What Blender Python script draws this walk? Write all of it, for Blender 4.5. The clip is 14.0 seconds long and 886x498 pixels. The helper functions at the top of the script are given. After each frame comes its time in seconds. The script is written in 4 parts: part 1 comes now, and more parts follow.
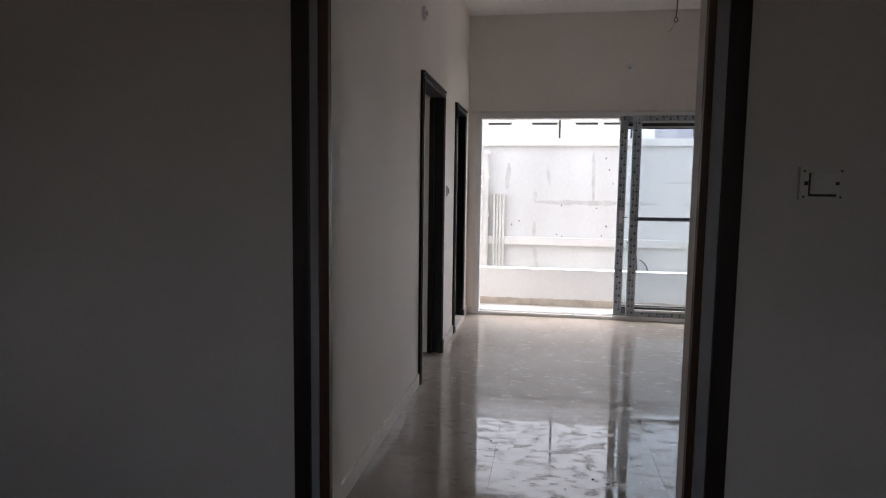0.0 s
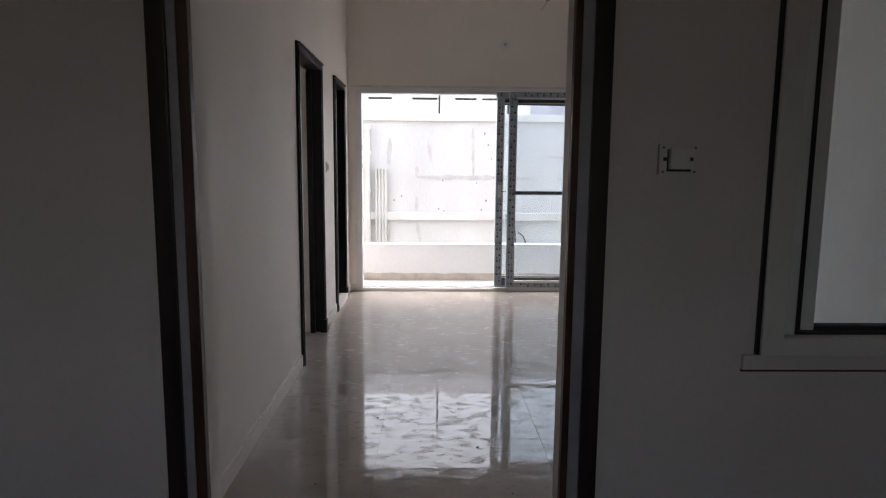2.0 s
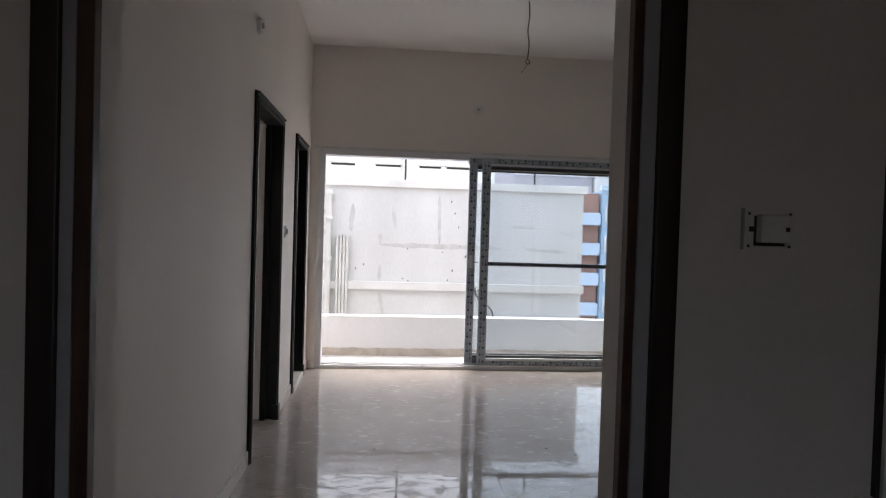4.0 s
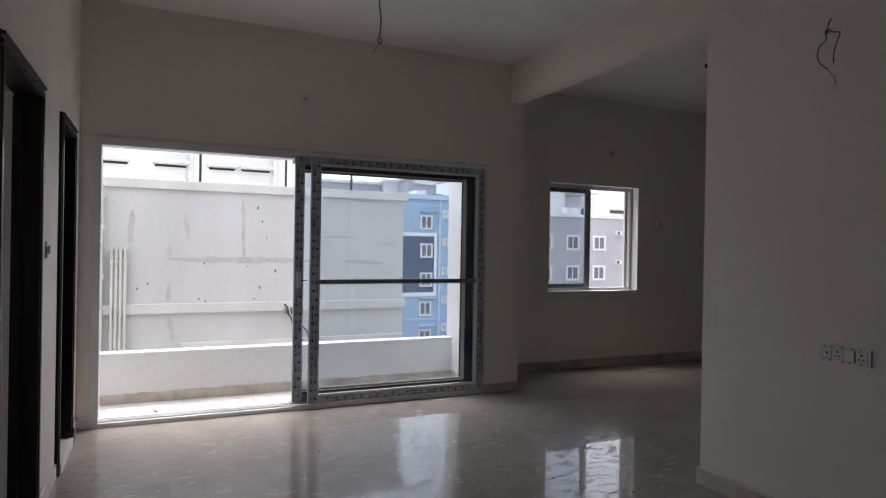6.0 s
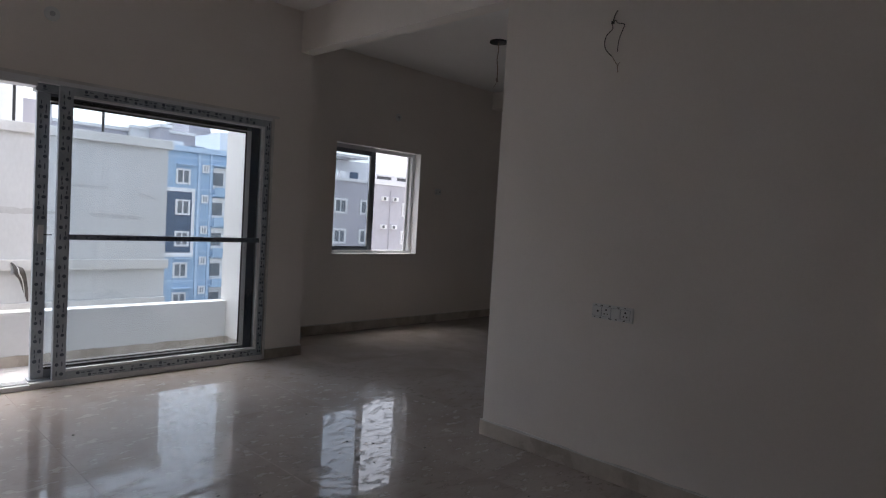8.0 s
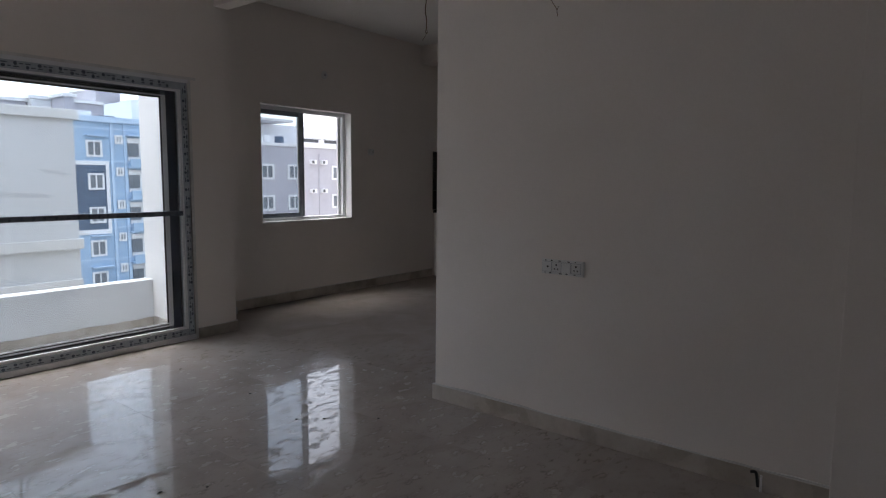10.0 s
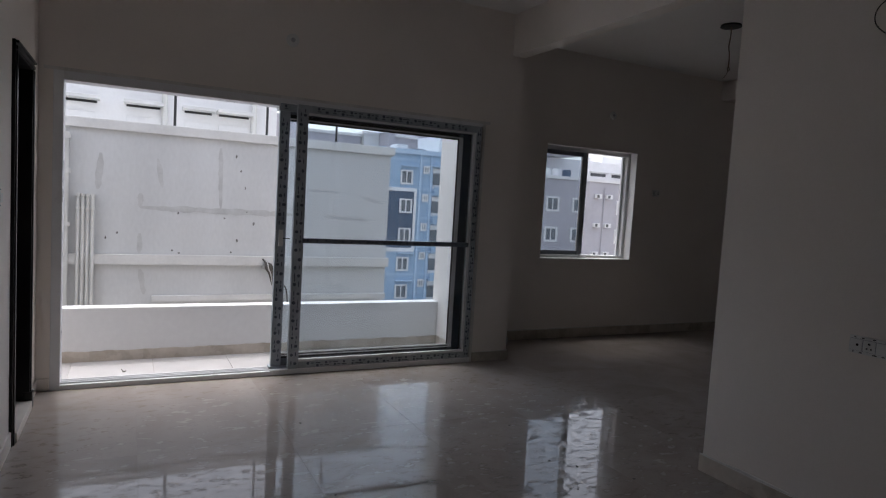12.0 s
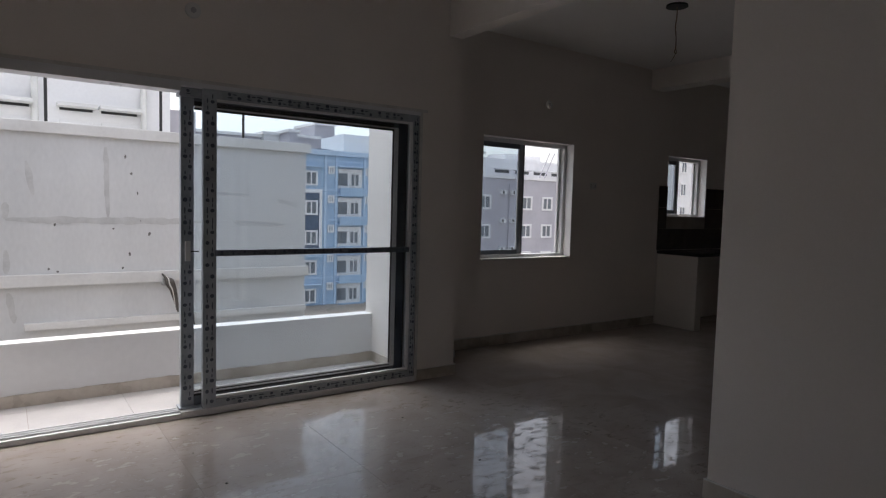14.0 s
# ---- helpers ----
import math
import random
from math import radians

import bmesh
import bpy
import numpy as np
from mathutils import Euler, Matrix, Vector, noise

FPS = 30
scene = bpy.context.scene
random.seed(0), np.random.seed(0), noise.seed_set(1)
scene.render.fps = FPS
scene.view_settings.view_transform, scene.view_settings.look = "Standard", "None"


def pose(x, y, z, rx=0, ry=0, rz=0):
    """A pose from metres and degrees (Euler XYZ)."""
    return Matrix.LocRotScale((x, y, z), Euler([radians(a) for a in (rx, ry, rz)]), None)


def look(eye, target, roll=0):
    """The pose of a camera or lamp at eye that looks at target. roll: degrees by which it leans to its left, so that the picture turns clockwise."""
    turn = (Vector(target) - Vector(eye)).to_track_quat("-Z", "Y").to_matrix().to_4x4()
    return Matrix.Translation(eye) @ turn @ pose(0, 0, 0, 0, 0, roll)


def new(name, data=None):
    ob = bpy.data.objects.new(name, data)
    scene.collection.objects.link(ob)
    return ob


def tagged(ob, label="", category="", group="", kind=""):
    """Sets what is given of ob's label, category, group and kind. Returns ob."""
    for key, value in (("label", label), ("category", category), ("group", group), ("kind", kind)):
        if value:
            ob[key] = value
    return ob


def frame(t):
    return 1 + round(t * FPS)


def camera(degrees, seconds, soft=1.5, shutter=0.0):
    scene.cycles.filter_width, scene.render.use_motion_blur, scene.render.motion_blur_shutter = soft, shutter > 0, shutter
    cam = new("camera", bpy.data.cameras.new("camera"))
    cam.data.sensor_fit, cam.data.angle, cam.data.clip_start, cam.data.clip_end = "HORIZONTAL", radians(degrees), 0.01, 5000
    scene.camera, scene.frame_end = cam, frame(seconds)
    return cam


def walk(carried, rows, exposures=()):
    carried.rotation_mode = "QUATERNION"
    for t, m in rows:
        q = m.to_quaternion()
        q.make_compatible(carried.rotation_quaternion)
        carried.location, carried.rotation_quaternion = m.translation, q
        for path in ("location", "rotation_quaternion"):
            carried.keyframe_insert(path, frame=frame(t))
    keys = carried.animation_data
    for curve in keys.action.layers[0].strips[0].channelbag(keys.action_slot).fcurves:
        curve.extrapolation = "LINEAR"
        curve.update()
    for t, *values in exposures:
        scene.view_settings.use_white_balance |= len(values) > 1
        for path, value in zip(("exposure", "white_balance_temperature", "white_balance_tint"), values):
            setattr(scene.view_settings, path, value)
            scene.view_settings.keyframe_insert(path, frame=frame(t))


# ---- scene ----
cam = camera(70.6, 14.0, soft=1.2)
PATH = [
    (0, (0.835, -1.709, 1.348), (0.515, 0.256, 1.158), 0.8),
    (0.3, (0.843, -1.704, 1.33), (0.702, 0.270, 1.043), 1.1),
    (0.5, (0.850, -1.690, 1.335), (0.779, 0.266, 0.928), -0.3),
    (1, (0.838, -1.687, 1.288), (0.765, 0.170, 0.55), -1.3),
    (1.5, (0.843, -1.679, 1.295), (0.83, 0.207, 0.629), -0.4),
    (2, (0.844, -1.682, 1.353), (0.893, 0.300, 1.089), 0.5),
    (2.2, (0.839, -1.678, 1.359), (0.901, 0.318, 1.25), 1.3),
    (4.3, (0.716, -1.022, 1.344), (0.96, 0.963, 1.311), 1.86),
    (4.5, (0.669, -0.893, 1.346), (1.057, 1.068, 1.317), 0.36),
    (5, (0.606, -0.629, 1.364), (1.249, 1.265, 1.333), -0.3),
    (5.5, (0.591, -0.381, 1.372), (1.35, 1.468, 1.424), -0.7),
    (6, (0.53, -0.243, 1.386), (1.359, 1.576, 1.379), 1.0),
    (6.5, (0.449, -0.123, 1.39), (1.518, 1.567, 1.347), 0.5),
    (7, (0.416, -0.078, 1.389), (1.653, 1.494, 1.35), 2.5),
    (7.5, (0.416, -0.046, 1.368), (1.756, 1.428, 1.198), 3.4),
    (8, (0.44, -0.011, 1.36), (1.874, 1.380, 1.263), 3.4),
    (8.5, (0.477, 0.035, 1.365), (2.004, 1.308, 1.152), 1.5),
    (8.7, (0.474, 0.044, 1.361), (2.038, 1.261, 1.088), 1.0),
    (10.8, (0.55, 0.173, 1.362), (2.091, 1.441, 1.23), 0.1),
    (11, (0.53, 0.166, 1.39), (1.965, 1.552, 1.263), 0.9),
    (11.5, (0.504, 0.136, 1.371), (1.699, 1.736, 1.25), 1.3),
    (12, (0.551, 0.100, 1.429), (1.448, 1.882, 1.284), 3.4),
    (12.5, (0.569, 0.148, 1.369), (1.285, 2.001, 1.137), 2.6),
    (13, (0.587, 0.343, 1.37), (1.3, 2.209, 1.287), 2.2),
    (13.5, (0.592, 0.547, 1.387), (1.519, 2.313, 1.241), 3.0),
    (14, (0.635, 0.802, 1.417), (1.786, 2.432, 1.282), 1.6),
]
walk(cam, [(t, look(eye, target, roll)) for t, eye, target, roll in PATH], exposures=[(0.0, 2.15, 6800, 13), (0.5, 2.25, 6800, 13), (1.0, 2.60, 6800, 13), (1.5, 2.70, 6800, 13), (2.0, 2.27, 6800, 13), (2.2, 2.22, 6800, 13), (4.4, 1.99, 6780, 13), (5.0, 1.91, 6780, 13), (6.0, 1.58, 6700, 13), (7.0, 1.55, 6600, 13), (8.5, 1.58, 6500, 13), (10.8, 1.87, 6480, 12), (11.0, 1.79, 6480, 12), (11.5, 1.17, 6450, 13), (12.5, 0.96, 6580, 13), (13.0, 1.06, 6750, 13), (13.5, 0.97, 6750, 13), (14.0, 0.95, 6720, 13)])

# ---- light ----
world = bpy.data.worlds.new("sky")
scene.world = world
world.use_nodes = True
wn, wl = world.node_tree.nodes, world.node_tree.links
sky_tex = wn.new("ShaderNodeTexSky")
sky_tex.sky_type = "NISHITA"
sky_tex.sun_disc = False
sky_tex.sun_elevation, sky_tex.sun_rotation = radians(76), radians(350)
sky_tex.air_density, sky_tex.dust_density, sky_tex.ozone_density = 1.0, 3.0, 1.0
soft_sky = wn.new("ShaderNodeHueSaturation")
soft_sky.inputs["Saturation"].default_value = 0.42
soft_sky.inputs["Value"].default_value = 1.25
wl.new(sky_tex.outputs[0], soft_sky.inputs["Color"])
wl.new(soft_sky.outputs[0], wn["Background"].inputs["Color"])
wn["Background"].inputs["Strength"].default_value = 0.15
sun = new("sun", bpy.data.lights.new("sun", "SUN"))
sun.data.energy, sun.data.angle, sun.data.color = 0.5, radians(40), (1.0, 0.98, 0.95)
sun.matrix_world = look((-2.9, 16.7, 67.9), (0, 0, 0))

# ---- materials ----


def nodes_of(name):
    m = bpy.data.materials.new(name)
    m.use_nodes = True
    return m, m.node_tree.nodes, m.node_tree.links, m.node_tree.nodes["Principled BSDF"]


def ramp(n, stops):
    r = n.new("ShaderNodeValToRGB")
    e = r.color_ramp.elements
    while len(e) < len(stops):
        e.new(0.5)
    for k, (p, c) in enumerate(stops):
        e[k].position, e[k].color = p, (*c, 1) if len(c) == 3 else c
    return r


def grey(v):
    return (v, v, v)


def surface(name, dark, light, scale=3.0, rough=(0.5, 0.7), metal=0.0, grain=60.0, bump=0.05, stretch=(1, 1, 1), spec=0.5, per_piece=0.0):
    """Two-scale noise between two colours, with fine bump and roughness variation."""
    m, n, l, b = nodes_of(name)
    tc, mp = n.new("ShaderNodeTexCoord"), n.new("ShaderNodeMapping")
    mp.inputs["Scale"].default_value = stretch
    l.new(tc.outputs["Object"], mp.inputs["Vector"])
    n1, n2, mix = n.new("ShaderNodeTexNoise"), n.new("ShaderNodeTexNoise"), n.new("ShaderNodeMath")
    n1.inputs["Scale"].default_value, n1.inputs["Detail"].default_value = scale, 6
    n2.inputs["Scale"].default_value, n2.inputs["Detail"].default_value = grain, 3
    for t in (n1, n2):
        l.new(mp.outputs[0], t.inputs["Vector"])
    mix.operation = "MULTIPLY_ADD"
    mix.inputs[1].default_value = 0.3
    l.new(n2.outputs["Fac"], mix.inputs[0])
    sub = n.new("ShaderNodeMath")
    sub.operation, sub.inputs[1].default_value = "SUBTRACT", 0.15
    l.new(n1.outputs["Fac"], sub.inputs[0])
    l.new(sub.outputs[0], mix.inputs[2])
    fac = mix.outputs[0]
    if per_piece:
        oi, ad = n.new("ShaderNodeObjectInfo"), n.new("ShaderNodeMath")
        ad.operation, ad.inputs[1].default_value = "MULTIPLY_ADD", per_piece
        l.new(oi.outputs["Random"], ad.inputs[0])
        l.new(fac, ad.inputs[2])
        fac = ad.outputs[0]
    cr = ramp(n, [(0.3, dark), (0.7, light)])
    l.new(fac, cr.inputs[0])
    l.new(cr.outputs[0], b.inputs["Base Color"])
    mr = n.new("ShaderNodeMapRange")
    mr.inputs[1].default_value, mr.inputs[2].default_value, mr.inputs[3].default_value, mr.inputs[4].default_value = 0.3, 0.7, rough[0], rough[1]
    l.new(n1.outputs["Fac"], mr.inputs[0])
    l.new(mr.outputs[0], b.inputs["Roughness"])
    b.inputs["Metallic"].default_value = metal
    b.inputs["Specular IOR Level"].default_value = spec
    bp = n.new("ShaderNodeBump")
    bp.inputs["Strength"].default_value, bp.inputs["Distance"].default_value = bump, 0.01
    l.new(mix.outputs[0], bp.inputs["Height"])
    l.new(bp.outputs[0], b.inputs["Normal"])
    return m


def glass(name, tint, gloss=0.04):
    m, n, l, b = nodes_of(name)
    n.remove(b)
    tr, gl, mx, fr = n.new("ShaderNodeBsdfTransparent"), n.new("ShaderNodeBsdfGlossy"), n.new("ShaderNodeMixShader"), n.new("ShaderNodeLayerWeight")
    tr.inputs[0].default_value = (*tint, 1)
    gl.inputs["Roughness"].default_value = 0.01
    fr.inputs["Blend"].default_value = 0.5
    steep, faint = n.new("ShaderNodeMath"), n.new("ShaderNodeMath")
    steep.operation, steep.inputs[1].default_value = "POWER", 5.0
    faint.operation, faint.inputs[1].default_value, faint.inputs[2].default_value = "MULTIPLY_ADD", 0.9, gloss
    l.new(fr.outputs["Facing"], steep.inputs[0])
    l.new(steep.outputs[0], faint.inputs[0])
    l.new(faint.outputs[0], mx.inputs[0])
    l.new(tr.outputs[0], mx.inputs[1])
    l.new(gl.outputs[0], mx.inputs[2])
    l.new(mx.outputs[0], n["Material Output"].inputs[0])
    return m


def polished_tile(name):
    """Polished cream vitrified tile with faint veins and smeared cement dust that breaks up the gloss."""
    m, n, l, b = nodes_of(name)
    geo = n.new("ShaderNodeNewGeometry")
    oi = n.new("ShaderNodeObjectInfo")
    mul = n.new("ShaderNodeVectorMath")
    mul.operation = "SCALE"
    mul.inputs[3].default_value = 7.0
    comb = n.new("ShaderNodeCombineXYZ")
    for k in range(3):
        l.new(oi.outputs["Random"], comb.inputs[k])
    l.new(comb.outputs[0], mul.inputs[0])
    add = n.new("ShaderNodeVectorMath")
    l.new(geo.outputs["Position"], add.inputs[0])
    l.new(mul.outputs[0], add.inputs[1])
    vein = n.new("ShaderNodeTexNoise")
    vein.inputs["Scale"].default_value, vein.inputs["Detail"].default_value, vein.inputs["Distortion"].default_value = 2.2, 8, 1.2
    l.new(add.outputs[0], vein.inputs["Vector"])
    cr = ramp(n, [(0.25, (0.345, 0.298, 0.267)), (0.5, (0.412, 0.361, 0.325)), (0.75, (0.466, 0.415, 0.378))])
    l.new(vein.outputs["Fac"], cr.inputs[0])
    # wiped dust: short feathers in two crossing directions, one or the other ruling from place to place
    feathers = []
    for turn, size in ((0.62, 14.0), (-0.85, 11.5)):
        mp = n.new("ShaderNodeMapping")
        mp.inputs["Rotation"].default_value = (0, 0, turn)
        mp.inputs["Scale"].default_value = (0.8, 1.6, 1.0)
        l.new(geo.outputs["Position"], mp.inputs["Vector"])
        f = n.new("ShaderNodeTexNoise")
        f.inputs["Scale"].default_value, f.inputs["Detail"].default_value, f.inputs["Distortion"].default_value = size, 6, 0.15
        f.inputs["Roughness"].default_value = 0.6
        l.new(mp.outputs[0], f.inputs["Vector"])
        feathers.append(f)
    ruling = n.new("ShaderNodeTexNoise")
    ruling.inputs["Scale"].default_value, ruling.inputs["Detail"].default_value = 3.0, 3
    l.new(geo.outputs["Position"], ruling.inputs["Vector"])
    choose = ramp(n, [(0.46, grey(0.0)), (0.54, grey(1.0))])
    l.new(ruling.outputs["Fac"], choose.inputs[0])
    smear = n.new("ShaderNodeMix")
    l.new(choose.outputs[0], smear.inputs[0])
    l.new(feathers[0].outputs["Fac"], smear.inputs[2])
    l.new(feathers[1].outputs["Fac"], smear.inputs[3])
    sr = ramp(n, [(0.515, grey(0.0)), (0.545, grey(0.7)), (0.60, grey(1.0))])
    l.new(smear.outputs[0], sr.inputs[0])
    # thin dark dirt strokes at some of the smears' edges
    edge = ramp(n, [(0.565, grey(0.0)), (0.59, grey(1.0)), (0.64, grey(0.0))])
    l.new(smear.outputs[0], edge.inputs[0])
    where = n.new("ShaderNodeTexNoise")
    where.inputs["Scale"].default_value, where.inputs["Detail"].default_value = 5.0, 4
    l.new(geo.outputs["Position"], where.inputs["Vector"])
    here = ramp(n, [(0.42, grey(0.0)), (0.52, grey(0.9))])
    l.new(where.outputs["Fac"], here.inputs[0])
    dirt = n.new("ShaderNodeMath")
    dirt.operation = "MULTIPLY"
    l.new(edge.outputs[0], dirt.inputs[0])
    l.new(here.outputs[0], dirt.inputs[1])
    # trodden part of the room, where the dust lies
    away = n.new("ShaderNodeVectorMath")
    away.operation = "DISTANCE"
    away.inputs[1].default_value = (1.9, 2.9, 0.0)
    l.new(geo.outputs["Position"], away.inputs[0])
    pr = n.new("ShaderNodeMapRange")
    pr.inputs[1].default_value, pr.inputs[2].default_value, pr.inputs[3].default_value, pr.inputs[4].default_value = 1.75, 2.7, 1.0, 0.05
    l.new(away.outputs["Value"], pr.inputs[0])
    dust = n.new("ShaderNodeMath")
    dust.operation = "MULTIPLY"
    l.new(sr.outputs[0], dust.inputs[0])
    l.new(pr.outputs[0], dust.inputs[1])
    mix = n.new("ShaderNodeMix")
    mix.data_type = "RGBA"
    sc = n.new("ShaderNodeMath")
    sc.operation, sc.inputs[1].default_value = "MULTIPLY", 0.30
    l.new(dust.outputs[0], sc.inputs[0])
    l.new(sc.outputs[0], mix.inputs[0])
    l.new(cr.outputs[0], mix.inputs[6])
    mix.inputs[7].default_value = (0.30, 0.255, 0.22, 1)
    strokes = n.new("ShaderNodeMath")
    strokes.operation = "MULTIPLY"
    l.new(dirt.outputs[0], strokes.inputs[0])
    l.new(pr.outputs[0], strokes.inputs[1])
    soiled = n.new("ShaderNodeMix")
    soiled.data_type = "RGBA"
    l.new(strokes.outputs[0], soiled.inputs[0])
    l.new(mix.outputs[2], soiled.inputs[6])
    soiled.inputs[7].default_value = (0.16, 0.125, 0.10, 1)
    l.new(soiled.outputs[2], b.inputs["Base Color"])
    fine = n.new("ShaderNodeTexNoise")
    fine.inputs["Scale"].default_value, fine.inputs["Detail"].default_value = 40, 4
    l.new(geo.outputs["Position"], fine.inputs["Vector"])
    mr = n.new("ShaderNodeMapRange")
    mr.inputs[3].default_value, mr.inputs[4].default_value = 0.012, 0.30
    l.new(dust.outputs[0], mr.inputs[0])
    ra = n.new("ShaderNodeMath")
    ra.operation, ra.inputs[1].default_value = "MULTIPLY_ADD", 0.02
    l.new(fine.outputs["Fac"], ra.inputs[0])
    l.new(mr.outputs[0], ra.inputs[2])
    l.new(ra.outputs[0], b.inputs["Roughness"])
    b.inputs["Specular IOR Level"].default_value = 0.35
    # the dried film has a thickness of its own, which breaks up what it mirrors
    relief = n.new("ShaderNodeBump")
    relief.inputs["Strength"].default_value, relief.inputs["Distance"].default_value = 1.0, 0.00012
    l.new(dust.outputs[0], relief.inputs["Height"])
    l.new(relief.outputs[0], b.inputs["Normal"])
    return m


PAINT = surface("cream_wall_paint", (0.83, 0.775, 0.72), (0.89, 0.838, 0.783), 1.2, (0.55, 0.75), bump=0.04, grain=90)
CEILING = surface("white_ceiling_paint", (0.82, 0.80, 0.775), (0.88, 0.865, 0.84), 0.9, (0.7, 0.85), bump=0.03, grain=80)
CORRIDOR = surface("corridor_wall_paint", (0.69, 0.645, 0.625), (0.78, 0.74, 0.72), 1.4, (0.5, 0.7), bump=0.05, grain=70)
TILE = polished_tile("polished_cream_tile")
GROUT = surface("tile_joint", (0.30, 0.26, 0.23), (0.38, 0.33, 0.30), 8, (0.8, 0.9))
PALEMARBLE = surface("pale_marble_skirting", (0.72, 0.67, 0.615), (0.82, 0.77, 0.715), 4, (0.35, 0.5), grain=30, bump=0.02)
MARBLE = surface("cream_marble_skirting", (0.44, 0.385, 0.32), (0.60, 0.54, 0.47), 5, (0.15, 0.45), grain=30, bump=0.03)
PLASTER = surface("rough_white_plaster", (0.62, 0.60, 0.57), (0.78, 0.77, 0.74), 7, (0.8, 0.95), grain=50, bump=0.4)
WOOD = surface("dark_stained_wood", (0.006, 0.005, 0.007), (0.014, 0.011, 0.012), 3, (0.30, 0.42), stretch=(4, 4, 0.8), grain=40, bump=0.04, spec=0.3)
DARKBROWN = surface("dark_brown_frame_wood", (0.014, 0.008, 0.007), (0.035, 0.020, 0.016), 4, (0.35, 0.55), stretch=(8, 8, 0.5), grain=50, bump=0.06)
BROWN = surface("brown_door_frame_wood", (0.045, 0.018, 0.010), (0.10, 0.045, 0.025), 4, (0.35, 0.55), stretch=(8, 8, 0.5), grain=50, bump=0.06)
WORN = surface("dusty_worn_wood", (0.10, 0.06, 0.038), (0.28, 0.21, 0.155), 7, (0.5, 0.8), stretch=(0.6, 5, 5), grain=60, bump=0.15)
GREYFILM = surface("grey_protective_film", (0.33, 0.33, 0.36), (0.43, 0.43, 0.46), 6, (0.3, 0.5), bump=0.1)
UPVC = surface("white_upvc", (0.74, 0.75, 0.76), (0.80, 0.81, 0.82), 3, (0.25, 0.4), bump=0.01)
FILM_V = surface("grey_profile_film", (0.31, 0.345, 0.385), (0.46, 0.505, 0.55), 9, (0.3, 0.5), grain=70, bump=0.08)
FILM_H = FILM_V
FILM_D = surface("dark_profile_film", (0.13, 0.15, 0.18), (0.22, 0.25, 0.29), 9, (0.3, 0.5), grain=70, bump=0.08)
HOLE = surface("dark_weathered_hole", (0.06, 0.058, 0.055), (0.20, 0.19, 0.18), 40, (0.8, 0.95))
INK = surface("navy_print", (0.06, 0.075, 0.11), (0.10, 0.12, 0.155), 20, (0.4, 0.5))
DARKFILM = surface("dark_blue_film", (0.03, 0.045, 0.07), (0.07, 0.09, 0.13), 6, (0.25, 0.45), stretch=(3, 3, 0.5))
GASKET = surface("black_rubber", (0.015, 0.015, 0.017), (0.03, 0.03, 0.032), 8, (0.5, 0.7))
PANE = glass("clear_glass", (0.88, 0.93, 0.96))
PANE2 = glass("grey_tinted_glass", (0.72, 0.765, 0.80))
MESH = glass("fine_insect_mesh", (0.945, 0.95, 0.955))
GRANITE = surface("black_granite", (0.006, 0.006, 0.007), (0.02, 0.02, 0.022), 12, (0.12, 0.3), grain=150, bump=0.02)
SPECKS = surface("cement_crumbs", (0.35, 0.32, 0.28), (0.6, 0.57, 0.52), 20, (0.8, 0.95))
PLASTIC = surface("white_plastic", (0.72, 0.72, 0.70), (0.80, 0.80, 0.78), 10, (0.3, 0.45), bump=0.01)
STEEL = surface("zinc_box_metal", (0.35, 0.35, 0.36), (0.55, 0.55, 0.56), 12, (0.35, 0.55), metal=0.8)
BLACK = surface("black_plastic", (0.01, 0.01, 0.01), (0.025, 0.025, 0.025), 12, (0.4, 0.6))
CABLE = surface("dark_cable", (0.05, 0.045, 0.04), (0.10, 0.09, 0.08), 12, (0.5, 0.7))
BROWNCABLE = surface("copper_brown_cable", (0.16, 0.10, 0.06), (0.26, 0.18, 0.12), 12, (0.5, 0.7))
SPLASH = surface("dark_kitchen_tile", (0.03, 0.025, 0.022), (0.07, 0.055, 0.048), 6, (0.1, 0.25), grain=40, per_piece=0.25)
BALTILE = surface("pale_balcony_tile", (0.42, 0.41, 0.405), (0.51, 0.50, 0.495), 5, (0.45, 0.65), grain=50, per_piece=0.2)
NEIGH = surface("weathered_white_plaster", (0.53, 0.54, 0.54), (0.65, 0.66, 0.66), 0.9, (0.8, 0.95), grain=30, bump=0.2, stretch=(1, 1, 0.45))
NEIGHTRIM = surface("cream_plaster_trim", (0.57, 0.57, 0.555), (0.69, 0.69, 0.675), 2, (0.8, 0.95), grain=30, bump=0.15)
PATCHM = surface("grey_cement_patch", (0.43, 0.435, 0.43), (0.545, 0.55, 0.545), 6, (0.85, 0.95), grain=40, bump=0.2)
PIPE = surface("white_pvc_pipe", (0.57, 0.57, 0.545), (0.68, 0.68, 0.655), 3, (0.35, 0.5))
WHITEWALL = surface("whitewashed_facade", (0.70, 0.70, 0.70), (0.80, 0.80, 0.80), 0.6, (0.8, 0.95), grain=20)
# Blue paled and greyed so that the colour carries distance haze.
BLUE = surface("haze_paled_blue_facade", (0.30, 0.425, 0.565), (0.36, 0.49, 0.63), 0.4, (0.7, 0.9), grain=2, bump=0.01)
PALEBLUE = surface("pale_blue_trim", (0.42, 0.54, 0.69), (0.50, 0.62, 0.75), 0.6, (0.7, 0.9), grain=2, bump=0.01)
NAVY = surface("slate_blue_panel", (0.07, 0.10, 0.15), (0.10, 0.14, 0.20), 0.6, (0.6, 0.8), grain=2, bump=0.01)
